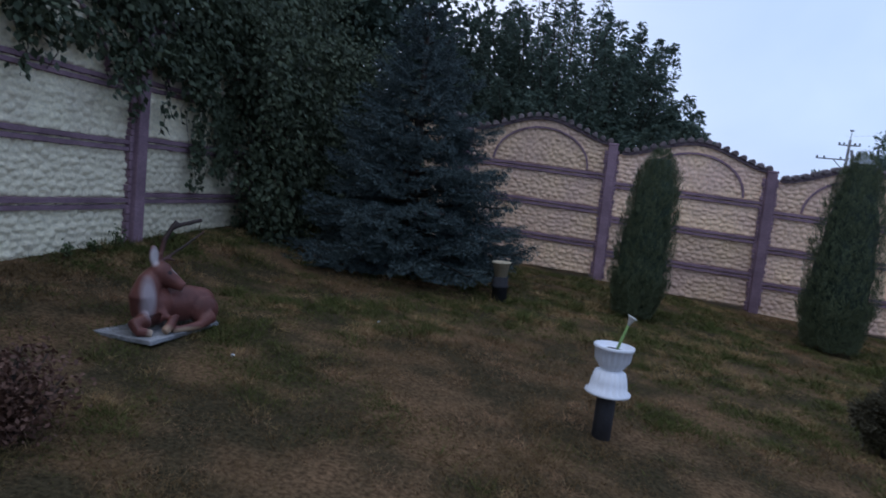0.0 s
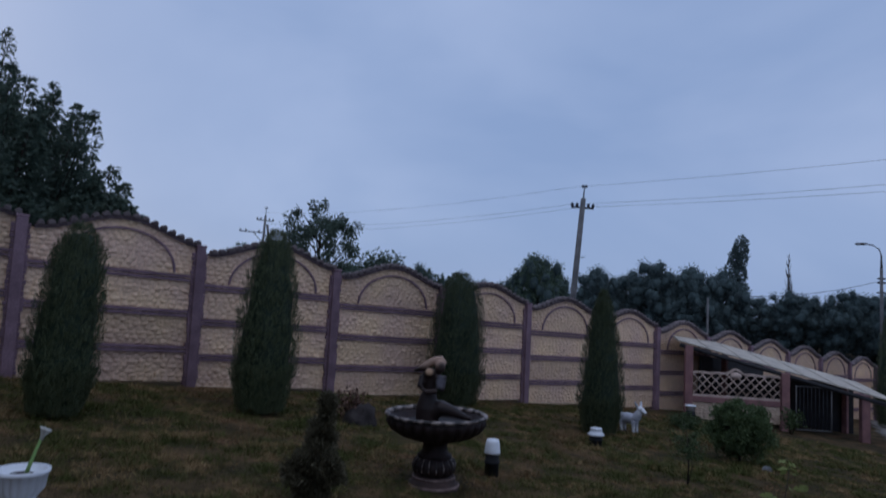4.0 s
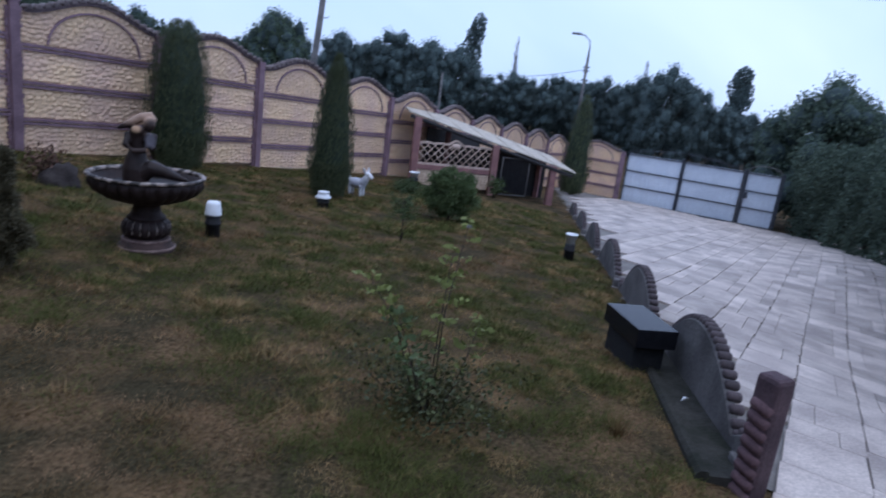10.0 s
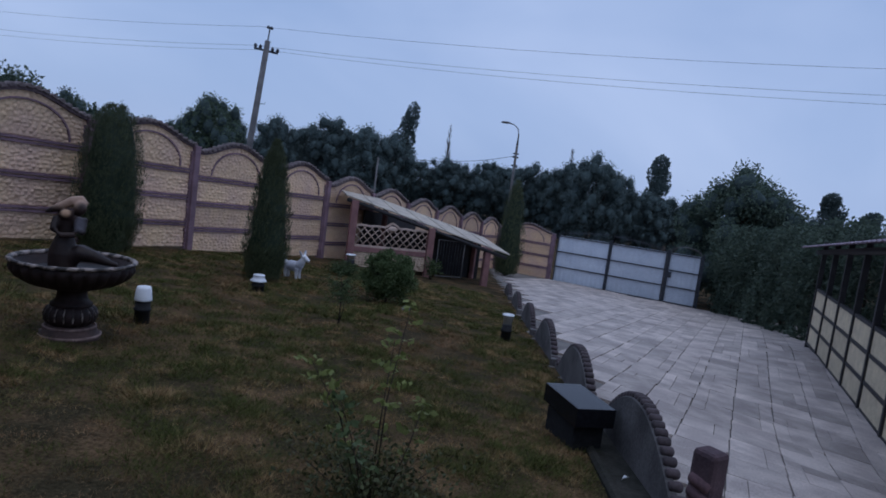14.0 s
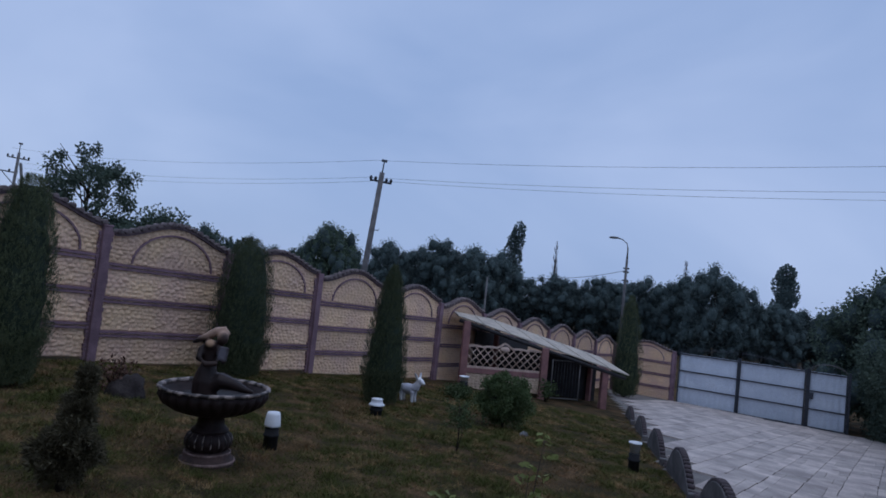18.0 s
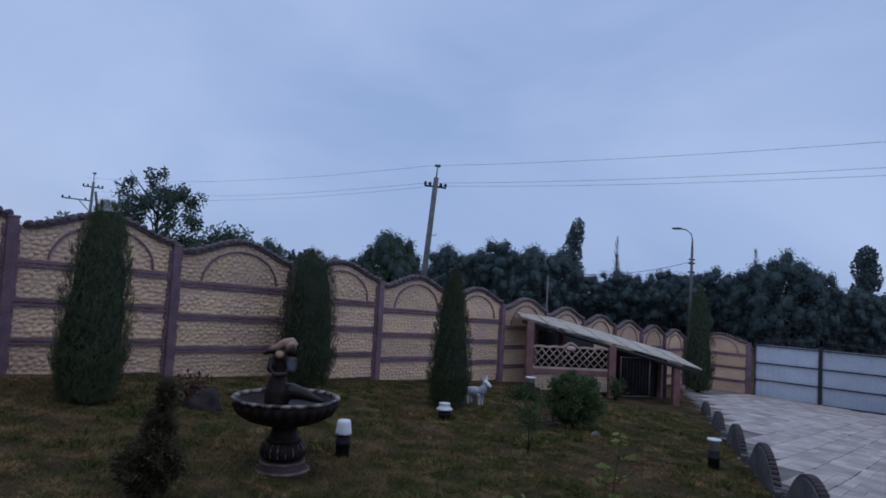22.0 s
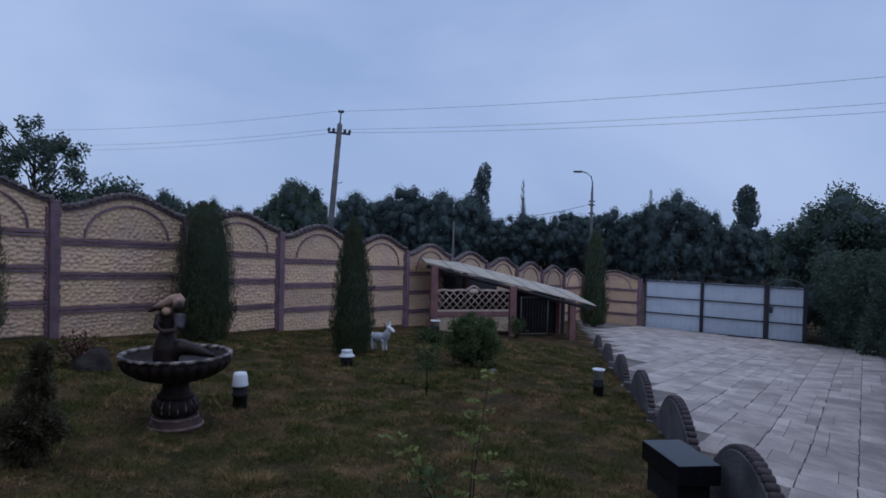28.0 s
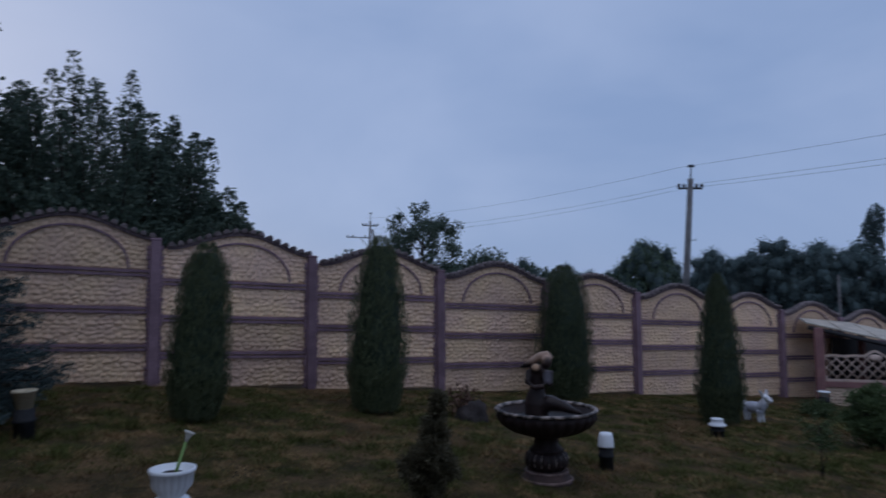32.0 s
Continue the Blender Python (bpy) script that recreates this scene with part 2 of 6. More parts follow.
M_FIGURE = spot_mat("figure_bronze", (0.020, 0.012, 0.011), (0.042, 0.025, 0.021), (
    ((-0.05, 0.0, 1.02), (0.20, 0.12, 0.075), (0.40, 0.255, 0.185)),
    ((-0.045, -0.065, 0.92), (0.034, 0.05, 0.030), (0.42, 0.26, 0.16)),
    ((0.055, -0.05, 0.965), (0.030, 0.045, 0.035), (0.055, 0.036, 0.032)),
    ((0.056, -0.075, 0.845), (0.046, 0.03, 0.062), (0.14, 0.13, 0.15)),
))
M_SHEET = mat("pale_blue_sheet", (0.62, 0.67, 0.74), 0.5, (0.55, 0.60, 0.68), 2, 30, 0.05)
M_STEEL = mat("dark_steel", (0.05, 0.055, 0.07), 0.5, (0.035, 0.04, 0.05), 8, 60, 0.1)
M_ROOF = mat("pale_roof_sheet", (0.50, 0.43, 0.35), 0.85, (0.36, 0.31, 0.26), 3, 40, 0.2)
M_TILE = mat("paving_slab", (0.55, 0.465, 0.415), 0.62, (0.38, 0.315, 0.285), 2.6, 60, 0.25, spread=0.23, split=(0.36, 0.60), grit=(0.78, 1.16))
M_TILE_FAR = mat("paving_slab_far", (0.55, 0.465, 0.415), 0.62, (0.38, 0.315, 0.285), 2.6, 60, 0.25, spread=0.23, island=True, split=(0.36, 0.60), grit=(0.78, 1.16))
M_JOINT = mat("sand_joint", (0.26, 0.235, 0.215), 0.95, (0.17, 0.15, 0.14), 3, 70, 0.3)
M_POLE = mat("grey_pole", (0.17, 0.16, 0.16), 0.9, (0.12, 0.115, 0.115), 3, 30, 0.3)
M_BARK = mat("bark", (0.05, 0.038, 0.028), 0.95, (0.03, 0.022, 0.017), 12, 60, 0.6)
M_ROOF_LILAC = mat("lilac_metal_roof", (0.33, 0.24, 0.30), 0.5, (0.25, 0.18, 0.23), 5, 60, 0.1)
M_SOIL = mat("lawn_soil", (0.044, 0.035, 0.019), 1.0, (0.128, 0.078, 0.042), 2.4, 48, 0.9, spread=0.0, spec=0.05, split=(0.42, 0.68), grit=(0.45, 1.5))
M_BASIN = mat("basin_dark", (0.016, 0.013, 0.013), 0.6, (0.030, 0.024, 0.023), 11, 70, 0.6)
M_STEM = mat("grey_stem", (0.048, 0.046, 0.050), 0.7, (0.034, 0.033, 0.036), 8, 60, 0.1)
M_HEAP = mat("dug_soil", (0.062, 0.052, 0.050), 1.0, (0.034, 0.028, 0.027), 9, 45, 0.9, spec=0.05)
# crown hearts, tinted pale blue-grey for the haze of distance
L_HAZED_HEART = mat("hazed_heart", (0.086, 0.116, 0.114), 0.9, (0.053, 0.074, 0.074), 2.2, 9, 0.9, spec=0.08)
# thuja core: the shade between the sprays is put into this dark green
L_CORE_SHADE = leaf_mat("inner_growth", (0.022, 0.036, 0.020), (0.022, 0.036, 0.020))
L_THUJA = leaf_mat("thuja_leaf", (0.054, 0.068, 0.036), (0.106, 0.124, 0.060))
L_SPRUCE = leaf_mat("spruce_needle", (0.038, 0.057, 0.057), (0.080, 0.110, 0.108))
L_TREE = leaf_mat("tree_leaf", (0.060, 0.088, 0.068), (0.112, 0.150, 0.108), thin=0.35)
# far leaves: distance haze is mixed into the colour, lighter and bluer
L_HAZED = leaf_mat("hazed_leaf", (0.075, 0.107, 0.107), (0.123, 0.158, 0.151), thin=0.35)
L_LIGHT = leaf_mat("light_leaf", (0.060, 0.090, 0.062), (0.110, 0.148, 0.096), thin=0.3)
L_VINE = leaf_mat("vine_leaf", (0.034, 0.047, 0.027), (0.078, 0.098, 0.054))
L_BUSH = leaf_mat("bush_leaf", (0.056, 0.082, 0.034), (0.108, 0.146, 0.062), thin=0.3)
L_ROSE = leaf_mat("rose_leaf", (0.038, 0.044, 0.020), (0.082, 0.090, 0.036))
L_FRESH = leaf_mat("fresh_leaf", (0.130, 0.150, 0.042), (0.210, 0.235, 0.075), thin=0.3)
L_DWARF = leaf_mat("dwarf_needle", (0.082, 0.072, 0.044), (0.150, 0.130, 0.080), thin=0.3)
L_RUST = leaf_mat("rust_leaf", (0.070, 0.034, 0.024), (0.135, 0.072, 0.050))
L_GRASS = turf_mat("grass_blade", (0.046, 0.056, 0.016), (0.108, 0.112, 0.034), (0.185, 0.112, 0.050), (0.40, 0.265, 0.135))
L_DRY = turf_mat("dry_grass", (0.112, 0.070, 0.032), (0.172, 0.112, 0.052), (0.175, 0.092, 0.052), (0.38, 0.235, 0.130))

# ---- shared helpers ----
SLOPE = 0.0865


def ground(x, y):
    """The height of the ground: it falls along the fence, and a little towards the house."""
    xx = max(-8.0, min(26.0, x))
    k = 0.04 - 0.028 * max(0.0, min(1.0, (xx - 10) / 14))
    yy = max(-18.0, min(0.0, y))
    z = -SLOPE * xx + k * yy
    w = max(0.0, min(1.0, (-7.3 - yy) / 3.5)) * max(0.0, min(1.0, (xx - 4.5) / 4))
    level = -1.25 - 0.088 * max(0.0, xx - 14.0)
    rise = max(0.0, min(1.0, (-2.9 - xx) / 1.1))
    return z + w * w * (3 - 2 * w) * (level - z) + 0.15 * rise * rise * (3 - 2 * rise)


def mesh(bm, name, material):
    me = bpy.data.meshes.new(name)
    bm.to_mesh(me)
    bm.free()
    if material:
        me.materials.append(material)
    return me


def part(name, bm, material, parent, label="", at=None):
    """One mesh object under a thing or a part, from a bmesh or a mesh that is shared."""
    me = bm if isinstance(bm, bpy.types.Mesh) else mesh(bm, name, material)
    ob = new(name, me)
    ob.parent = parent
    if at is not None:
        ob.matrix_basis = at
    if label:
        tagged(ob, label)
    return ob


def thing(name, at, label, category, group="", kind="", data=None):
    ob = new(name, data)
    ob.matrix_basis = at
    return tagged(ob, label, category, group, kind)


def box(sx, sy, sz, at=(0, 0, 0), bevel=0.0, bm=None, turn=None):
    """A bevelled block with its base centre at the given place."""
    bm = bm or bmesh.new()
    m = Matrix.Translation((at[0], at[1], at[2])) @ (turn or Matrix()) @ Matrix.Translation((0, 0, sz / 2)) @ Matrix.Diagonal((sx, sy, sz, 1))
    made = bmesh.ops.create_cube(bm, size=1, matrix=m)
    if bevel:
        edges = list({e for v in made["verts"] for e in v.link_edges})
        bmesh.ops.bevel(bm, geom=edges, offset=bevel, segments=2, affect="EDGES", profile=0.5)
    return bm


def lathe(profile, n=32, flute=0.0, flutes=0, rows=None, ring=False):
    """A turned body from (radius, height) pairs, with flutes if wanted."""
    bm = bmesh.new()
    rings = []
    for k, (r, z) in enumerate(profile):
        loop = []
        for j in range(n):
            a = 2 * math.pi * j / n
            f = 1.0
            if flutes and (rows is None or k in rows):
                f = 1 + flute * abs(math.sin(a * flutes / 2))
            loop.append(bm.verts.new((r * f * math.cos(a), r * f * math.sin(a), z)))
        rings.append(loop)
    for a, b in zip(rings, rings[1:]):
        for j in range(n):
            bm.faces.new((a[j], a[(j + 1) % n], b[(j + 1) % n], b[j]))
    if ring:
        for j in range(n):
            bm.faces.new((rings[-1][j], rings[-1][(j + 1) % n], rings[0][(j + 1) % n], rings[0][j]))
    else:
        bm.faces.new(rings[0][::-1])
        bm.faces.new(rings[-1])
    for f in bm.faces:
        f.smooth = True
    return bm


def tube(points, radii, n=8, bm=None):
    """A tapering limb through points."""
    bm = bm or bmesh.new()
    pts = [Vector(p) for p in points]
    rings = []
    for i, p in enumerate(pts):
        d = (pts[min(i + 1, len(pts) - 1)] - pts[max(i - 1, 0)]).normalized()
        u = d.orthogonal().normalized()
        w = d.cross(u)
        rings.append([bm.verts.new(p + radii[i] * (math.cos(2 * math.pi * j / n) * u + math.sin(2 * math.pi * j / n) * w)) for j in range(n)])
    for a, b in zip(rings, rings[1:]):
        best = min(range(n), key=lambda s: (a[0].co - b[s].co).length)
        for j in range(n):
            bm.faces.new((a[j], a[(j + 1) % n], b[(j + 1 + best) % n], b[(j + best) % n]))
    bm.faces.new(rings[0][::-1])
    bm.faces.new(rings[-1])
    for f in bm.faces:
        f.smooth = True
    return bm


def leaves_mesh(name, centres, normals, sizes, material, rng, aspect=0.55, droop=0.0, stray=0.55, face=None):
    """Many small pointed leaves, each of two triangles folded a little along its rib."""
    n = len(centres)
    c = np.asarray(centres, float)
    d = np.asarray(normals, float) + rng.normal(0, stray, (n, 3))
    d[:, 2] -= droop
    d /= np.linalg.norm(d, axis=1)[:, None] + 1e-9
    r = rng.normal(0, 1, (n, 3)) if face is None else np.asarray(face, float) + rng.normal(0, 0.45, (n, 3))
    u = np.cross(d, r)
    u /= np.linalg.norm(u, axis=1)[:, None] + 1e-9
    s = np.asarray(sizes, float)[:, None]
    a = c - d * s * 0.5
    b = c + d * s * 0.5
    w = np.cross(d, u)
    e = c + u * s * aspect * 0.5 + w * s * 0.08
    f = c - u * s * aspect * 0.5 + w * s * 0.08
    v = np.stack([a, e, b, f], 1).reshape(-1, 3)
    base = np.arange(n) * 4
    tri = np.stack([base, base + 1, base + 2, base, base + 2, base + 3], 1).reshape(-1, 3)
    me = bpy.data.meshes.new(name)
    me.vertices.add(len(v))
    me.vertices.foreach_set("co", v.ravel())
    me.loops.add(tri.size)
    me.loops.foreach_set("vertex_index", tri.ravel())
    me.polygons.add(len(tri))
    me.polygons.foreach_set("loop_start", np.arange(len(tri)) * 3)
    me.materials.append(material)
    me.update(calc_edges=True)
    return me

# ---- ground ----
def ground_sheet():
    xs = [-900, -400, -150, -60, -30, -18] + [-12 + 0.5 * i for i in range(85)] + [34, 45, 70, 150, 400, 900]
    ys = [-900, -400, -150, -60, -30] + [-20 + 0.5 * i for i in range(45)] + [5, 12, 30, 80, 200, 500, 900]
    bm = bmesh.new()
    grid = [[bm.verts.new((x, y, ground(x, y) + (0.02 * noise.noise((x * 0.9, y * 0.9, 0)) if -12 < x < 16 and -14 < y < 0 and not (x > 1 and y < -9 + 0.43 * (x - 3.3)) else 0))) for y in ys] for x in xs]
    for a, b in zip(grid, grid[1:]):
        for j in range(len(ys) - 1):
            f = bm.faces.new((a[j], b[j], b[j + 1], a[j + 1]))
            f.smooth = True
    return bm


lawn = thing("ground", Matrix(), "sloping lawn ground with worn brown patches", "ground", kind="structure", data=mesh(ground_sheet(), "ground", M_SOIL))

# ---- the concrete fence ----
BAY, POST_H, TILT = 2.06, 1.86, 0.039


def relief(w, h, seed, top=None, du=0.0148, stone=(0.098, 0.058), depth=0.034):
    """A cast panel of rubble stones; top(u) gives an arched upper edge. Front faces -y, in x 0..w, z 0..h."""
    rng = np.random.default_rng(seed)
    nu, nv = int(w / du) + 1, max(4, int(h / du) + 1)
    rows = max(1, round(h / stone[1]))
    seeds = []
    for r in range(-1, rows + 2):
        off = rng.uniform(0, stone[0])
        for c in range(-1, int(w / stone[0]) + 2):
            seeds.append((c * stone[0] + off + rng.normal(0, 0.019), (r + 0.5) * stone[1] + rng.normal(0, 0.014)))
    seeds = np.array(seeds)
    high = rng.uniform(0.6, 1.0, len(seeds))
    u = np.linspace(0, w, nu)
    vv = np.linspace(0, 1, nv)
    U, V = np.meshgrid(u, vv, indexing="ij")
    Z = V * (h if top is None else np.vectorize(top)(U))
    dx = (U[..., None] - seeds[:, 0]) / stone[0]
    dz = (Z[..., None] - seeds[:, 1]) / stone[1]
    d = np.sqrt(dx * dx + dz * dz)
    order = np.argsort(d, axis=-1)
    d1 = np.take_along_axis(d, order[..., :1], -1)[..., 0]
    d2 = np.take_along_axis(d, order[..., 1:2], -1)[..., 0]
    bulge = np.clip((d2 - d1) / 0.5, 0, 1) ** 0.6 * high[order[..., 0]]
    Y = -depth * bulge
    verts = np.stack([U, Y, Z], -1).reshape(-1, 3)
    faces = []
    for i in range(nu - 1):
        for j in range(nv - 1):
            a = i * nv + j
            faces.append((a, a + nv, a + nv + 1, a + 1))
    n = len(verts)
    ring = [i * nv for i in range(nu)] + [(nu - 1) * nv + j for j in range(1, nv)] + [i * nv + nv - 1 for i in range(nu - 2, -1, -1)] + [j for j in range(nv - 2, 0, -1)]
    back = [(verts[k][0], 0.035, verts[k][2]) for k in ring]
    verts = np.concatenate([verts, back])
    m = len(ring)
    for k in range(m):
        faces.append((ring[k], n + k, n + (k + 1) % m, ring[(k + 1) % m]))
    faces.append(tuple(n + k for k in range(m)))
    me = bpy.data.meshes.new("panel")
    me.from_pydata(verts.tolist(), [], faces)
    me.polygons.foreach_set("use_smooth", [True] * len(me.polygons))
    return me


def arch_top(u):
    """The wavy upper edge of a top panel: low at the posts, one swell in the middle."""
    return 0.385 + 0.25 * (0.5 - 0.5 * math.cos(2 * math.pi * u / 1.94)) ** 0.9


def band_mesh(w=2.06):
    """The ragged lilac edge of two panels that meet: two strips and the joint between them."""
    bm = bmesh.new()
    for z0, z1, y in ((0.0, 0.044, -0.046), (0.052, 0.097, -0.050)):
        n = 26
        lo = [z0 + 0.006 * noise.noise((i * 0.7, z0 * 30, 3)) for i in range(n + 1)]
        hi = [z1 + 0.006 * noise.noise((i * 0.7, z1 * 30, 7)) for i in range(n + 1)]
        quads = []
        for i in range(n + 1):
            x = w * i / n
            quads.append([bm.verts.new(p) for p in ((x, 0.0, lo[i]), (x, y, lo[i] + 0.006), (x, y, hi[i] - 0.006), (x, 0.0, hi[i]))])
        for a, b in zip(quads, quads[1:]):
            for k in range(3):
                bm.faces.new((a[k], b[k], b[k + 1], a[k + 1]))
            bm.faces.new((a[3], b[3], b[0], a[0]))
        bm.faces.new(quads[0])
        bm.faces.new(quads[-1][::-1])
    bm.normal_update()
    return bm


def strip_mesh(path, width, y0, y1):
    """A raised strip of the given width along a path in the x-z plane."""
    bm = bmesh.new()
    ring = []
    for i, (x, z) in enumerate(path):
        a, b = path[max(0, i - 1)], path[min(len(path) - 1, i + 1)]
        d = Vector((b[0] - a[0], 0, b[1] - a[1])).normalized()
        n = Vector((-d.z, 0, d.x)) * width / 2
        p = Vector((x, 0, z))
        ring.append([bm.verts.new(v) for v in ((p + n) + Vector((0, y0, 0)), (p + n * 0.8) + Vector((0, y1, 0)), (p - n * 0.8) + Vector((0, y1, 0)), (p - n) + Vector((0, y0, 0)))])
    for a, b in zip(ring, ring[1:]):
        for k in range(4):
            bm.faces.new((a[k], b[k], b[(k + 1) % 4], a[(k + 1) % 4]))
    bm.faces.new(ring[0][::-1])
    bm.faces.new(ring[-1])
    bmesh.ops.recalc_face_normals(bm, faces=bm.faces)
    return bm


def coping_tile():
    """One half-round tile of the coping, lying across the wall."""
    bm = bmesh.new()
    prof = []
    for y in (-0.085, -0.075, 0.075, 0.085):
        r = 0.045 if abs(y) < 0.08 else 0.038
        prof.append([bm.verts.new((r * math.cos(a), y, r * 1.35 * math.sin(a))) for a in [math.pi * k / 6 for k in range(7)]])
    for a, b in zip(prof, prof[1:]):
        for k in range(6):
            bm.faces.new((a[k], a[k + 1], b[k + 1], b[k])).smooth = True
    bm.faces.new(prof[0])
    bm.faces.new(prof[-1][::-1])
    for a, b in zip(prof, prof[1:]):
        bm.faces.new((a[0], b[0], b[-1], a[-1]))
    bmesh.ops.recalc_face_normals(bm, faces=bm.faces)
    return bm


def post_mesh(h=POST_H, w=0.15, d=0.17):
    """A fence post with a cap and the ragged cast stones along both its edges."""
    bm = box(w * 0.83, d, h + 0.25, (0, 0, -0.25), 0.012)
    box(w * 0.95, d * 1.05, 0.035, (0, 0, h - 0.004), 0.012, bm)
    return bm


def quoin_mesh(h=POST_H, seed=1):
    """The ragged lilac border down the ends of the panels beside a post."""
    rng = random.Random(seed)
    bm = bmesh.new()
    z = 0.02
    while z < h - 0.08:
        s = rng.uniform(0.05, 0.075)
        for side in (-1, 1):
            w = rng.uniform(0.028, 0.055)
            box(w, 0.075, s - 0.006, (side * (0.052 + w / 2), 0.0, z), 0.006, bm)
        z += s
    return bm


PANELS = [relief(2.06, 0.473, s) for s in (1, 2, 3)]
ARCHES = [relief(2.06, 0.5, s, lambda u: arch_top(u - 0.06)) for s in (11, 12)]
for me in PANELS + ARCHES:
    me.materials.append(M_STONE)
PALE = []
for me in PANELS:
    c = me.copy()
    c.materials.clear()
    c.materials.append(M_STONE_PALE)
    PALE.append(c)
ARCH_CURVE = [(0.97 - 0.66 * math.cos(math.pi * k / 18), 0.02 + 0.50 * math.sin(math.pi * k / 18)) for k in range(19)]
ARCHES_PALE = [me.copy() for me in ARCHES]
for me in ARCHES_PALE:
    me.materials.clear()
    me.materials.append(M_STONE_PALE)
BAND = mesh(band_mesh(), "band", M_LILAC)
ARC = mesh(strip_mesh(ARCH_CURVE, 0.031, 0.0, -0.044), "arch_moulding", M_LILAC)
EDGE = mesh(strip_mesh([(1.94 * k / 24, arch_top(1.94 * k / 24) + 0.012) for k in range(25)], 0.05, 0.05, -0.055), "top_edge", M_COPING)
TILE_ME = mesh(coping_tile(), "coping_tile", M_COPING_TILE)
POST_ME = mesh(post_mesh(), "post", M_LILAC)
QUOINS = [mesh(quoin_mesh(seed=s), "quoin", M_LILAC) for s in (1, 2, 3)]
COURSE = 0.475


def fence_bay(parent, m, k, courses=3, arch=True, panels=PANELS, tiles=True, arches=ARCHES):
    """One bay between two posts, its base corner at m, running along x and facing -y."""
    def put(name, me, x, z, label=""):
        return part(name, me, None, parent, label, m @ Matrix.Translation((x, 0, z)))
    for c in range(courses):
        put("panel", panels[(k + c) % len(panels)], 0.0, c * COURSE)
        put("band", BAND, 0.0, c * COURSE + 0.38)
    if arch:
        put("arched_panel", arches[k % 2], 0.0, courses * COURSE)
        put("arch_moulding", ARC, 0.06, courses * COURSE)
        edge = put("coping", EDGE, 0.06, courses * COURSE)
        if tiles:
            n = 17
            for i in range(n):
                u = 1.94 * (i + 0.5) / n
                a = math.atan2(arch_top(u + 0.01) - arch_top(u - 0.01), 0.02)
                part("coping_tile", TILE_ME, None, edge, "", Matrix.Translation((u, 0, arch_top(u) + 0.034)) @ Matrix.Rotation(-a, 4, "Y"))


def fence_line(name, label, start, heading, count, base, first=0, panels=PANELS, drop=SLOPE, end_post=True, arch=True, courses=3, tiles=True, arches=ARCHES):
    """A fence of equal bays; base(k) is the ground at post k; panels hang a little downhill."""
    f = thing(name, Matrix.Translation(start), label, "fence", kind="structure")
    turn = Matrix.Rotation(heading, 4, "Z")
    for k in range(first, count):
        z = base(k)
        m = turn @ Matrix.Translation((k * BAY, 0, z))
        fence_bay(f, m @ Matrix.Translation((0, 0, 0.5 * (TILT - drop) * BAY)) @ Matrix.Rotation(TILT if drop else 0.0, 4, "Y"), k, courses, arch, panels, tiles, arches)
    for k in range(first, count + (1 if end_post else 0)):
        m = turn @ Matrix.Translation((k * BAY, -0.02, base(k)))
        p = part("post", POST_ME, None, f, "", m)
        part("quoin", QUOINS[k % 3], None, p, "", Matrix())
    return f


fence_line("wall_north", "cream stone-relief concrete fence with lilac posts and wavy tiled coping", (0, 0, 0), 0.0, 12, lambda k: -SLOPE * k * BAY - 0.09 * max(0.0, min(1.0, (k - 5) / 3)), first=-2)
fence_line("wall_west", "pale stone-relief concrete fence with lilac bands, overgrown by vine", (-4.1, -12.66, 0), math.pi / 2, 6, lambda k: 0.18 + 0.045 * (k - 3), panels=PALE, drop=0.0, arches=ARCHES_PALE)
fence_line("wall_east", "short cream concrete fence beside the driveway gate", (24.72, -0.32, 0), -math.pi / 2, 1, lambda k: -2.2, drop=0.0)

# ---- plain unseen wall, added to close the place and shade the near ground ----
M_PLASTER = mat("pale_plaster", (0.46, 0.41, 0.35), 0.9, (0.38, 0.34, 0.29), 2, 60, 0.3)
thing("wall_south", Matrix.Translation((-0.6, -12.9, -1.2)), "unseen pale plastered wall added to shade the near ground", "wall", kind="structure", data=mesh(box(6.6, 0.3, 4.2, (0, 0, 0), 0.02), "wall_south", M_PLASTER))

# ---- driveway gate ----
def gate_leaf(w, h, rails, name, label):
    g = thing(name, Matrix(), label, "gate")
    bm = bmesh.new()
    n = int(w / 0.045)
    ring = []
    for i in range(n + 1):
        x = w * i / n
        y = -0.012 if (i // 2) % 2 else 0.0
        ring.append([bm.verts.new((x, y, 0.04)), bm.verts.new((x, y, h)), bm.verts.new((x, y + 0.004, h)), bm.verts.new((x, y + 0.004, 0.04))])
    for a, b in zip(ring, ring[1:]):
        for k in range(4):
            bm.faces.new((a[k], b[k], b[(k + 1) % 4], a[(k + 1) % 4]))
    part("sheet", bm, M_SHEET, g, "pale blue corrugated sheet")
    for x in (0.02, w - 0.02):
        part("stile", box(0.04, 0.05, h + 0.03, (x, -0.035, 0.02), 0.006), M_STEEL, g)
    for z in rails:
        part("rail", box(w - 0.08, 0.045, 0.04, (w / 2, -0.035, z * h), 0.005), M_STEEL, g)
    return g


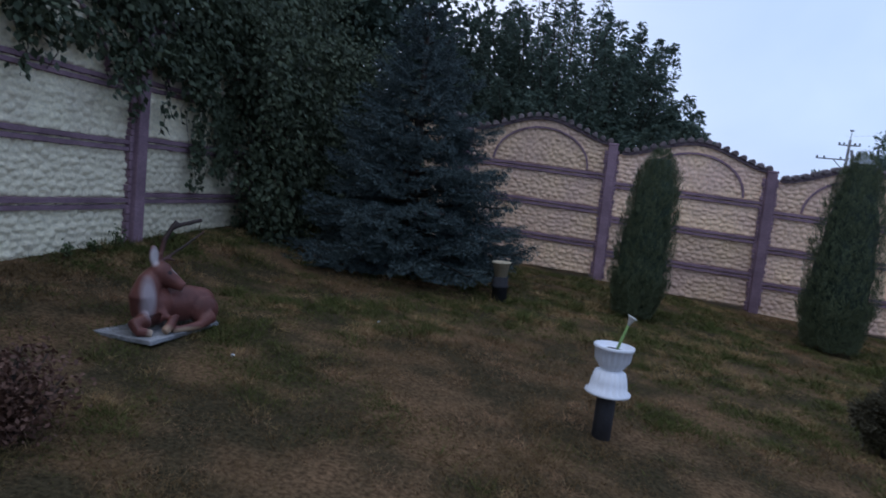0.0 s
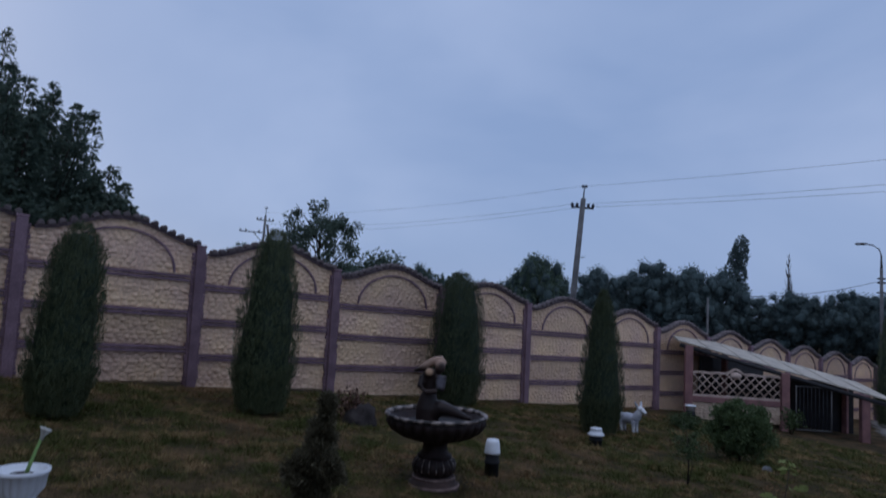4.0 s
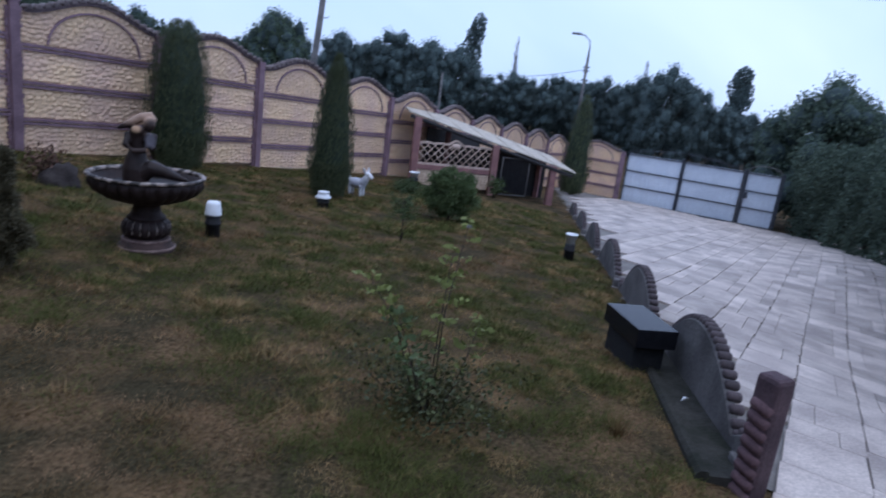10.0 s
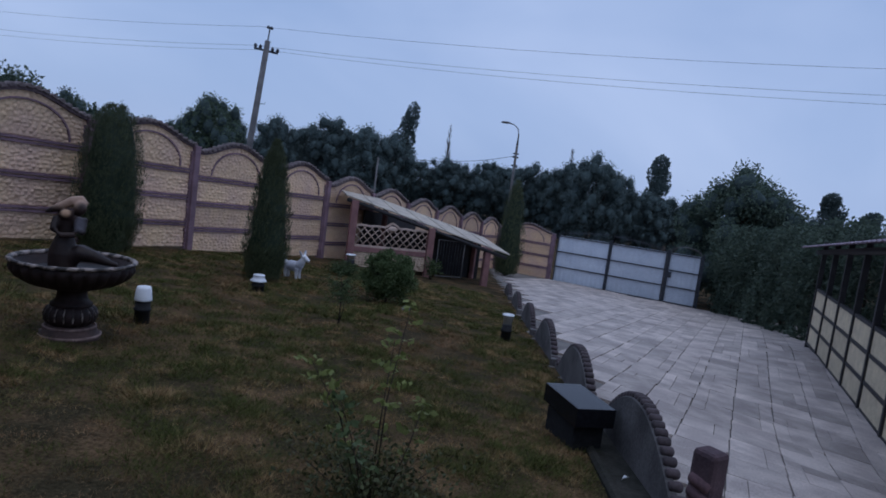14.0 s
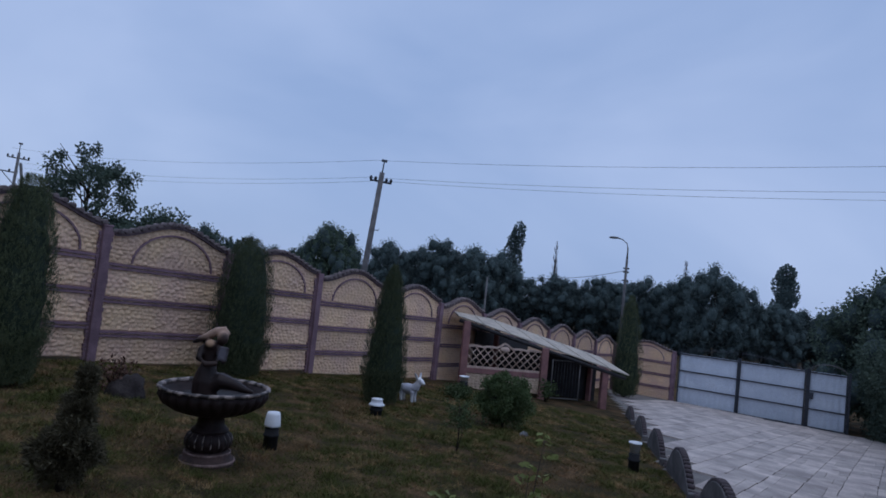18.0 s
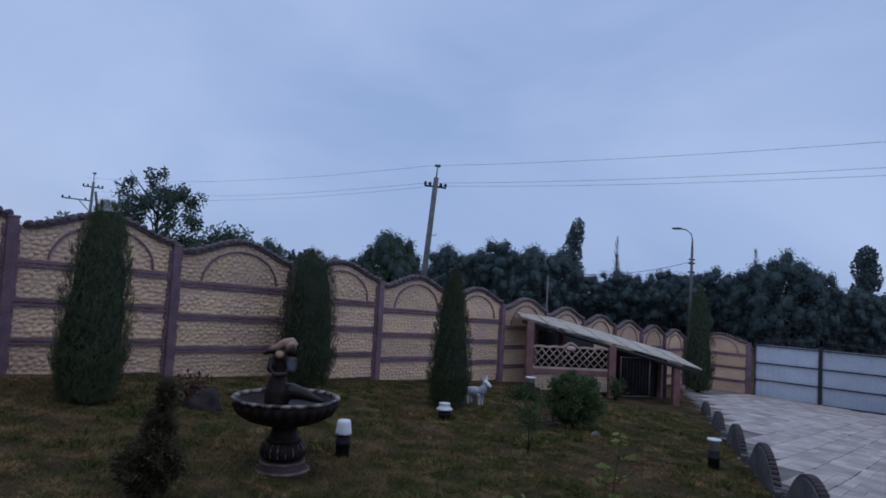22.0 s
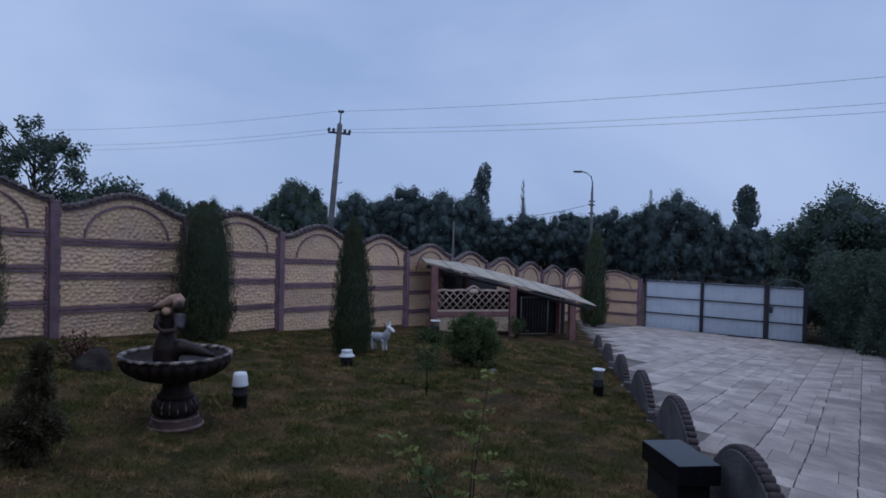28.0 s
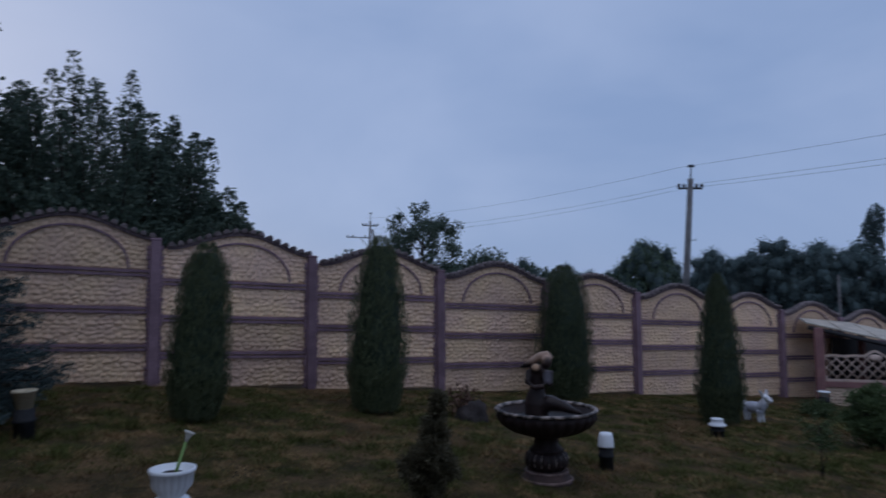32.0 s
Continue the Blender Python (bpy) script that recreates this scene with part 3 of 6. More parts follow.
GATE_Z = -2.2
G_TURN = Matrix.Rotation(-math.pi / 2, 4, "Z")
for name, y, w in (("driveway_gate", -2.56, 2.06), ("driveway_gate", -4.66, 2.08)):
    leaf = gate_leaf(w, 1.88, (0.0, 0.32, 0.64, 0.97), name, "tall pale blue corrugated metal gate leaf in a dark frame")
    leaf.matrix_basis = Matrix.Translation((24.78, y, GATE_Z)) @ G_TURN
    # one bow over both leaves, highest where they meet
    rise = (lambda u: 0.05 + 0.22 * math.sin(0.5 * math.pi * u)) if y > -4 else (lambda u: 0.05 + 0.22 * math.cos(0.5 * math.pi * u))
    part("bow", tube([(0.03 + (w - 0.06) * k / 12, -0.03, 1.88 + rise(k / 12)) for k in range(13)], [0.012] * 13, 6), M_STEEL, leaf)
    for i in range(17):
        u = (i + 0.5) / 17
        part("spike", tube([(w * u, -0.03, 1.87), (w * u, -0.03, 1.93 + rise(u)), (w * u, -0.03, 1.99 + rise(u))], [0.007, 0.007, 0.002], 5), M_STEEL, leaf)
wicket = gate_leaf(1.12, 1.88, (0.0, 0.32, 0.64, 0.97), "wicket_gate", "narrow pale blue corrugated metal wicket gate")
wicket.matrix_basis = Matrix.Translation((24.78, -6.83, GATE_Z)) @ G_TURN
part("lock_box", box(0.12, 0.05, 0.22, (0.1, -0.07, 0.95), 0.01), M_STEEL, wicket, "dark lock box with a handle")
part("arch", tube([(0.56 - 0.54 * math.cos(math.pi * k / 16), -0.03, 1.88 + 0.27 * math.sin(math.pi * k / 16)) for k in range(17)], [0.016] * 17, 6), M_POLE, wicket, "pale grey bent tube")
for i in range(9):
    a = math.pi * (i + 0.8) / 9.6
    x, z = 0.56 - 0.54 * math.cos(a), 1.88 + 0.27 * math.sin(a)
    part("spike", tube([(x, -0.03, 1.87), (x, -0.03, z + 0.04), (x, -0.03, z + 0.11)], [0.007, 0.007, 0.002], 5), M_STEEL, wicket)
for y in (-4.64, -6.79, -8.0):
    p = thing("gate_post", Matrix.Translation((24.78, y, GATE_Z)), "dark square steel gate post set in paving", "post", "gate posts")
    part("shaft", box(0.07, 0.08, 1.98, (0, 0, -0.03), 0.008), M_STEEL, p)
    part("cap", box(0.1, 0.1, 0.02, (0, 0, 1.955), 0.006), M_STEEL, p)

# ---- driveway edging ----
EDGE_A, EDGE_B = Vector((3.3, -9.0)), Vector((15.56, -3.66))
EDGE_D = (EDGE_B - EDGE_A).normalized()
EDGE_TURN = Matrix.Rotation(math.atan2(EDGE_D.y, EDGE_D.x), 4, "Z")


def swell(u, w=2.2):
    nub = max(0.0, math.cos(math.pi * min(u, w - u) / 0.36)) if min(u, w - u) < 0.18 else 0.0
    rise = math.sin(math.pi * (u - 0.2) / (w - 0.4)) if 0.2 < u < w - 0.2 else 0.0
    return 0.15 + 0.07 * nub + 0.41 * max(0.0, rise) ** 0.85


def edging_slab(w=2.2, t=0.055):
    bm = bmesh.new()
    n = 44
    ring = []
    for i in range(n + 1):
        u = w * i / n
        z = swell(u, w)
        ring.append([bm.verts.new(p) for p in ((u, -t, -0.3), (u, -t, z - 0.01), (u, -t + 0.01, z), (u, -0.01, z), (u, 0, z - 0.01), (u, 0, -0.3))])
    for a, b in zip(ring, ring[1:]):
        for k in range(6):
            bm.faces.new((a[k], b[k], b[(k + 1) % 6], a[(k + 1) % 6]))
    bm.faces.new(ring[0])
    bm.faces.new(ring[-1][::-1])
    bmesh.ops.recalc_face_normals(bm, faces=bm.faces)
    return bm


edging = thing("edging_wall", Matrix(), "low wavy grey concrete edging with scalloped lilac coping beside the lawn", "edging", kind="structure")
SLAB_ME = mesh(edging_slab(), "edging_panel", M_GREY)
SCALLOP = mesh(lathe([(0.023, -0.042), (0.031, -0.034), (0.031, 0.03), (0.023, 0.038)], 10), "scallop", M_SCALLOP)
for k in range(6):
    a = EDGE_A + EDGE_D * (2.22 * k - 0.15)
    mid = EDGE_A + EDGE_D * (2.22 * k + 0.95)
    m = Matrix.Translation((a.x, a.y, -0.13 - 0.103 * (mid.x - 4.2) - 0.53 + 0.005 * k * k)) @ EDGE_TURN @ Matrix.Rotation(0.09, 4, "Y")
    p = part("edging_panel", SLAB_ME, None, edging, "", m)
    for i in range(32):
        u = 2.2 * (i + 0.5) / 32
        part("scallop", SCALLOP, None, p, "", Matrix.Translation((u, -0.05, swell(u) + 0.005)) @ Matrix.Rotation(math.pi / 2, 4, "X"))
    q = part("edging_post", box(0.10, 0.10, 0.38, (0, 0, -0.3), 0.012), M_GREY, edging, "", Matrix.Translation((a.x, a.y, ground(a.x, a.y) + 0.02)) @ EDGE_TURN)
plinth_bm = bmesh.new()
prev = None
for i in range(8):
    p = EDGE_A + EDGE_D * (0.50 * i - 0.34)
    n = Vector((-EDGE_D.y, EDGE_D.x))
    z = ground(p.x, p.y) + 0.05
    w = 0.25 - 0.012 * i
    ring = [plinth_bm.verts.new((p.x + n.x * o, p.y + n.y * o, z + dz)) for o, dz in ((0.0, -0.3), (0.0, 0.015), (w * 0.82, 0.0), (w * 0.86, 0.022), (w, 0.018), (w + 0.02, -0.005), (w + 0.02, -0.3))]
    if prev:
        for k in range(7):
            plinth_bm.faces.new((prev[k], ring[k], ring[(k + 1) % 7], prev[(k + 1) % 7]))
    else:
        plinth_bm.faces.new(ring)
    prev = ring
plinth_bm.faces.new(prev[::-1])
bmesh.ops.recalc_face_normals(plinth_bm, faces=plinth_bm.faces)
part("plinth", plinth_bm, M_PLINTH, edging, "flat weathered concrete strip")

end_post = thing("end_post", Matrix.Translation((2.98, -9.12, -0.70)) @ Matrix.Rotation(radians(-32), 4, "Z"), "stout dark lilac concrete post with stacked cast rolls", "post")
part("shaft", box(0.13, 0.13, 0.785, (0, 0, -0.08), 0.024), M_ROLL_POST, end_post)
for i in range(9):
    part("roll", lathe([(0.018, -0.058), (0.030, -0.048), (0.034, 0), (0.030, 0.048), (0.018, 0.058)], 12), M_ROLL, end_post, "", Matrix.Translation((-0.053, 0.0, 0.02 + i * 0.066)) @ Matrix.Rotation(math.pi / 2 + 0.22, 4, "X"))

block = thing("granite_block", Matrix.Translation((4.45, -8.18, -0.76)) @ Matrix.Rotation(math.radians(40), 4, "Z"), "polished black granite block standing on the lawn edge", "block")
part("base", box(0.47, 0.24, 0.345, (0.03, 0, -0.06), 0.01), M_BLACK, block)
part("top", box(0.57, 0.31, 0.140, (0.01, 0, 0.270), 0.005), M_GRANITE, block, "polished black top slab")

# ---- lean-to shelter ----
shelter = thing("shelter", Matrix(), "low lean-to animal shelter with pink posts and lattice by the fence", "shelter")
SH = ((12.59, -0.71), (14.03, -2.12), (15.24, -3.22))
ROOF = ((12.44, -0.53), (15.69, -3.69), (16.97, -2.41), (14.6, -0.14), (12.83, -0.14))


def roof_z(x, y):
    s = ((x - 12.35) * 3.4 + (y + 0.45) * -3.3) / (3.4 ** 2 + 3.3 ** 2)
    w = ((x - 12.35) + (y + 0.45)) * 0.707
    return 0.57 - 1.12 * s + 0.13 * w


bm = bmesh.new()
top = [bm.verts.new((x, y, roof_z(x, y))) for x, y in ROOF]
low = [bm.verts.new((x, y, roof_z(x, y) - 0.028)) for x, y in ROOF]
bm.faces.new(top)
bm.faces.new(low[::-1])
for i in range(5):
    bm.faces.new((top[i], low[i], low[(i + 1) % 5], top[(i + 1) % 5]))
bmesh.ops.recalc_face_normals(bm, faces=bm.faces)
roof = part("roof", bm, M_ROOF, shelter, "pale weathered sheet roof")
for k in range(7):
    s = k / 7
    a = (12.44 + 3.31 * s, -0.53 - 3.22 * s)
    b = (a[0] + min(1.28, 0.28 + 3.2 * s), min(-0.16, a[1] + min(1.28, 0.28 + 3.2 * s)))
    part("seam", tube([(a[0], a[1], roof_z(*a) + 0.004), (b[0], b[1], roof_z(*b) + 0.004)], [0.012, 0.012], 5), M_ROOF, roof)
a, b = ROOF[0], ROOF[1]
part("fascia", tube([(a[0] + 0.04, a[1] - 0.03, roof_z(*a) - 0.11), (b[0] - 0.1, b[1] + 0.06, roof_z(*b) - 0.10)], [0.055, 0.055], 4), M_DARK, shelter, "dark timber fascia beam")
for x, y in SH:
    z = ground(x, y)
    part("post", box(0.17, 0.15, roof_z(x, y) - 0.06 - z + 0.1, (x, y, z - 0.1), 0.015, turn=Matrix.Rotation(-0.77, 4, "Z")), M_PINK, shelter)
for x, y in ((16.6, -2.3), (14.7, -0.35)):
    z = ground(x, y)
    part("post", box(0.12, 0.12, roof_z(x, y) - 0.05 - z + 0.1, (x, y, z - 0.1), 0.012), M_PINK, shelter)
SH_TURN = Matrix.Translation((12.59, -0.71, 0)) @ Matrix.Rotation(math.atan2(-1.48, 1.51), 4, "Z") @ Matrix.Diagonal((0.955, 1, 1, 1))
wall_low = relief(1.92, 0.42, 21)
wall_low.materials.append(M_SHED)
part("low_wall", wall_low, None, shelter, "cream relief panel", SH_TURN @ Matrix.Translation((0.09, 0, -1.17)))
part("rail", box(1.92, 0.08, 0.12, (1.05, 0, -0.79), 0.01), M_PINK, shelter, "", SH_TURN)
lattice = part("lattice", box(1.92, 0.05, 0.05, (1.05, 0, -0.67), 0.008), M_LATTICE, shelter, "cream diamond lattice panel with a crest", SH_TURN)
for i in range(-3, 12):
    for d in (-1, 1):
        x0, x1 = 0.09 + i * 0.192, 0.09 + i * 0.192 + 0.46
        z0, z1 = (-0.63, -0.17) if d > 0 else (-0.17, -0.63)
        if x0 < 0.09:
            z0 += (z1 - z0) * (0.09 - x0) / (x1 - x0)
            x0 = 0.09
        if x1 > 2.01:
            z1 -= (z1 - z0) * (x1 - 2.01) / (x1 - x0)
            x1 = 2.01
        if x1 - x0 < 0.04:
            continue
        part("lattice_bar", tube([(x0, 0.012 * d, z0), (x1, 0.012 * d, z1)], [0.0155, 0.0155], 4), M_LATTICE, lattice)
part("top_rail", strip_mesh([(0.09 + 1.92 * k / 40, -0.16 + 0.02 * abs(math.sin(k * math.pi / 8)) + 0.10 * math.exp(-((k - 20) / 3.0) ** 2)) for k in range(41)], 0.05, 0.03, -0.03), M_LATTICE, lattice)
part("crest", lathe([(0.02, -0.03), (0.13, -0.025), (0.13, 0.025), (0.02, 0.03)], 16), M_LATTICE, lattice, "", Matrix.Translation((1.05, 0, -0.175)) @ Matrix.Rotation(math.pi / 2, 4, "X") @ Matrix.Diagonal((0.95, 0.55, 1, 1)))
# dark sheet added in place of the shade behind the lattice
part("back_wall", box(3.0, 0.04, 1.45, (0.6, 0, 0), 0.0), M_DARK, shelter, "dark sheet standing in for shade inside the pen", Matrix.Translation((14.75, -0.14, ground(14.75, -0.2) - 0.1)) @ Matrix.Rotation(0.085, 4, "Y"))
# the wire gate of the pen, standing ajar
pen = thing("pen_gate", Matrix.Translation((14.2, -2.26, ground(14.2, -2.26))) @ Matrix.Rotation(math.atan2(-1.08, 1.19), 4, "Z"), "thin grey wire pen gate under the shelter", "gate")
for x in (0.02, 0.75):
    part("stile", tube([(x, 0, 0.04), (x, 0, 1.0)], [0.014, 0.014], 6), M_POLE, pen)
for z in (0.06, 0.98):
    part("rail", tube([(0.02, 0, z), (0.75, 0, z)], [0.012, 0.012], 6), M_POLE, pen)
for i in range(8):
    part("wire", tube([(0.1 + i * 0.08, 0, 0.06), (0.1 + i * 0.08, 0, 0.98)], [0.005, 0.005], 4), M_STEEL, pen)
# second added dark sheet, for the shade under the roof
part("back_wall", box(3.4, 0.06, 1.2, (0, 0, 0), 0.0), M_DARK, shelter, "dark sheet standing in for shade inside the pen", Matrix.Translation((15.6, -1.2, ground(15.6, -1.2) - 0.12)) @ Matrix.Rotation(-0.77, 4, "Z"))

# ---- terrace with panels and canopy ----
terrace = thing("terrace_canopy", Matrix(), "dark-framed terrace with cream infill panels under a lilac metal roof", "canopy")


def rail_xy(s):
    return 15.2 - 1.28 * s, -10.72 - 0.055 * s


RAIL_Z, RAIL_H = -1.27, 1.2
for k in range(9):
    x, y = rail_xy(k)
    part("post", box(0.09, 0.09, 2.32 + 0.05 * k, (x, y, RAIL_Z - 0.1), 0.008), M_DARK, terrace)
    if k == 8:
        break
    x2, y2 = rail_xy(k + 1)
    ang = math.atan2(y2 - y, x2 - x)
    m = Matrix.Translation((x, y, RAIL_Z)) @ Matrix.Rotation(ang, 4, "Z")
    for r in range(3):
        z = 0.06 + r * 0.385
        part("infill_panel", box(1.19, 0.03, 0.33, (0.64, 0, z + 0.02), 0.004), M_CREAM, terrace, "", m)
    for r in range(4):
        part("rail", box(1.19, 0.06, 0.06, (0.64, 0, 0.02 + r * 0.385), 0.006), M_DARK, terrace, "", m)
EAVE = [(*rail_xy(s), 0.80 + 0.068 * s) for s in (-0.6, 8.6)]
bm = bmesh.new()
n = 90
rows = []
for i in range(n + 1):
    s = i / n
    x, y, z = [EAVE[0][k] * (1 - s) + EAVE[1][k] * s for k in range(3)]
    rib = 0.018 * abs(math.sin(i * math.pi / 2))
    rows.append([bm.verts.new((x, y + 0.35, z + rib)), bm.verts.new((x - 0.1, y - 3.6, z + 0.95 + rib)), bm.verts.new((x - 0.1, y - 3.6, z + 0.93 + rib)), bm.verts.new((x, y + 0.35, z - 0.02 + rib))])
for a, b in zip(rows, rows[1:]):
    for k in range(4):
        bm.faces.new((a[k], b[k], b[(k + 1) % 4], a[(k + 1) % 4]))
bmesh.ops.recalc_face_normals(bm, faces=bm.faces)
part("roof", bm, M_ROOF_LILAC, terrace, "lilac ribbed metal roof")
part("eave_beam", tube([(EAVE[0][0], EAVE[0][1], EAVE[0][2] - 0.07), (EAVE[1][0], EAVE[1][1], EAVE[1][2] - 0.07)], [0.07, 0.07], 4), M_DARK, terrace)

# ---- fountain ----
fx, fy = 2.86, -4.57
FOUNT = Matrix.Translation((fx, fy, ground(fx, fy))) @ Matrix.Diagonal((0.86, 0.86, 1, 1))
fountain = thing("fountain", FOUNT, "dark bronze-painted bowl fountain with a fluted pedestal on the lawn", "fountain")
part("base", lathe([(0.245, -0.06), (0.25, 0.012), (0.24, 0.03), (0.215, 0.036), (0.215, 0.07), (0.19, 0.085), (0.165, 0.10)], 40), M_BASE, fountain, "worn pinkish round foot")
part("foot_trim", lathe([(0.246, 0.008), (0.256, 0.014), (0.256, 0.026), (0.246, 0.034), (0.236, 0.02)], 48, ring=True), M_TRIM, fountain, "worn pale pink edge")
part("foot_trim", lathe([(0.205, 0.072), (0.214, 0.078), (0.212, 0.090), (0.198, 0.094), (0.194, 0.082)], 48, ring=True), M_TRIM, fountain, "worn pale pink edge")
part("pedestal", lathe([(0.16, 0.095), (0.195, 0.13), (0.205, 0.18), (0.19, 0.225), (0.16, 0.25)], 72, 0.07, 18, {1, 2, 3}), M_BRONZE, fountain, "fluted dark bulb with worn gilt ribs")
part("collar", lathe([(0.165, 0.245), (0.17, 0.262), (0.15, 0.275), (0.125, 0.30), (0.118, 0.35), (0.135, 0.385), (0.15, 0.392)], 40), M_BRONZE, fountain)
bowl = part("bowl", lathe([(0.13, 0.385), (0.23, 0.392), (0.34, 0.425), (0.425, 0.475), (0.465, 0.53), (0.485, 0.58), (0.465, 0.585), (0.43, 0.545), (0.36, 0.49), (0.22, 0.455), (0.05, 0.45)], 168, 0.07, 28, {1, 2, 3, 4}), M_BRONZE, fountain, "wide fluted dark bowl")
part("rim", lathe([(0.455, 0.578), (0.485, 0.578), (0.502, 0.588), (0.500, 0.603), (0.478, 0.608), (0.458, 0.600), (0.452, 0.585)], 112, 0.018, 28, ring=True), M_GILT, bowl, "worn gilt rim")
# disc added to darken the inside of the bowl
part("dirt", lathe([(0.02, 0.488), (0.40, 0.505), (0.385, 0.515), (0.20, 0.518), (0.02, 0.520)], 40), M_BASIN, bowl, "dark disc added inside the bowl")
for i in range(18):
    a = 2 * math.pi * i / 18
    part("rib", tube([(0.163 * math.cos(a), 0.163 * math.sin(a), 0.11), (0.208 * math.cos(a), 0.208 * math.sin(a), 0.15), (0.212 * math.cos(a), 0.212 * math.sin(a), 0.19), (0.175 * math.cos(a), 0.175 * math.sin(a), 0.24)], [0.004, 0.007, 0.007, 0.003], 5), M_GILT, fountain)


def blob(bm, c, r, seg=14, turn=None):
    m = Matrix.Translation(c) @ (turn or Matrix()) @ Matrix.Diagonal((*r, 1))
    made = bmesh.ops.create_uvsphere(bm, u_segments=seg, v_segments=seg // 2 + 2, radius=1, matrix=m)
    return made["verts"]


def fused(bm, name, materials, size=0.012, smooth=2):
    """One closed sculpted mesh, its lumps melted together."""
    me = bpy.data.meshes.new(name)
    for f in bm.faces:
        f.smooth = True
    bm.to_mesh(me)
    bm.free()
    for m in materials:
        me.materials.append(m)
    return me


def sculpted(name, at, label, bm, material, voxel, soften):
    """A statue: its lumps melted into one skin."""
    ob = thing(name, at, label, "statue", data=fused(bm, name, [material]))
    melt = ob.modifiers.new("melt", "REMESH")
    melt.mode, melt.voxel_size, melt.use_smooth_shade = "VOXEL", voxel, True
    soft = ob.modifiers.new("soft", "SMOOTH")
    soft.factor, soft.iterations = 0.5, soften
    return ob


bm = bmesh.new()
tube([(-0.045, 0, 0.43), (-0.05, 0, 0.62), (-0.045, 0, 0.69), (-0.04, 0, 0.76), (-0.04, 0, 0.83), (-0.045, 0, 0.885), (-0.03, 0, 0.93)], [0.10, 0.098, 0.080, 0.056, 0.058, 0.066, 0.042], 16, bm)
tube([(-0.03, -0.01, 0.57), (0.07, -0.05, 0.635), (0.16, -0.07, 0.615), (0.24, -0.08, 0.585), (0.33, -0.09, 0.565)], [0.080, 0.062, 0.044, 0.030, 0.015], 12, bm)
tube([(-0.02, 0.02, 0.60), (0.08, 0.03, 0.62), (0.18, 0.02, 0.595), (0.27, -0.01, 0.57)], [0.08, 0.065, 0.045, 0.022], 12, bm)
tube([(0.02, -0.02, 0.885), (0.045, -0.06, 0.82), (0.085, -0.075, 0.775)], [0.032, 0.028, 0.024], 10, bm)
tube([(-0.10, -0.02, 0.88), (-0.115, -0.07, 0.80), (-0.06, -0.11, 0.76), (0.03, -0.10, 0.77)], [0.032, 0.028, 0.025, 0.022], 10, bm)
blob(bm, (0.045, -0.03, 0.960), (0.045, 0.048, 0.056))
blob(bm, (-0.04, -0.045, 0.905), (0.05, 0.04, 0.04))
tube([(0.092, -0.015, 0.985), (0.05, 0.0, 1.022), (-0.01, 0.0, 1.005), (-0.07, 0.01, 0.965), (-0.125, 0.015, 0.935), (-0.185, 0.02, 0.905)], [0.015, 0.028, 0.034, 0.031, 0.026, 0.011], 14, bm)
box(0.078, 0.022, 0.115, (0.055, -0.075, 0.785), 0.006, bm, Matrix.Rotation(0.12, 4, "Y"))
sculpted("fountain_statue", Matrix.Translation((fx - 0.025, fy + 0.02, ground(fx, fy))) @ Matrix.Rotation(math.radians(-40), 4, "Z") @ Matrix.Diagonal((1, 1, 1.035, 1)), "dark seated hooded figure with a worn tan hood in the bowl", bm, M_FIGURE, 0.008, 4)

# ---- litter and a tuft by the edging ----
bm = bmesh.new()
tube([(0, 0, 0.004), (0.035, 0.006, 0.012), (0.075, 0.004, 0.006)], [0.004, 0.012, 0.002], 6, bm)
lp = EDGE_A + EDGE_D * 0.55 + Vector((-EDGE_D.y, EDGE_D.x)) * 0.14
thing("litter", Matrix.Translation((lp.x, lp.y, ground(lp.x, lp.y) + 0.073)) @ Matrix.Rotation(-0.5, 4, "Z"), "small white scrap lying on the concrete strip", "litter", data=mesh(bm, "litter", M_WHITE))
rng_t = random.Random(171)
tx, ty = 3.05, -8.45
tuft = thing("grass_tuft", Matrix.Translation((tx, ty, ground(tx, ty))), "taller pale grass tuft beside the concrete strip", "grass")
bm = bmesh.new()
for i in range(90):
    a, r, h = rng_t.uniform(0, 6.28), rng_t.uniform(0, 0.07), rng_t.uniform(0.05, 0.15)
    p = Vector((r * math.cos(a), r * math.sin(a), -0.01))
    q = p + Vector((0.5 * h * math.cos(a + rng_t.uniform(-1, 1)), 0.5 * h * math.sin(a + rng_t.uniform(-1, 1)), h))
    s = Vector((-math.sin(a), math.cos(a), 0)) * 0.003
    bm.faces.new([bm.verts.new(v) for v in (p - s, p + s, q)])
part("blade_growth", bm, L_DRY, tuft)

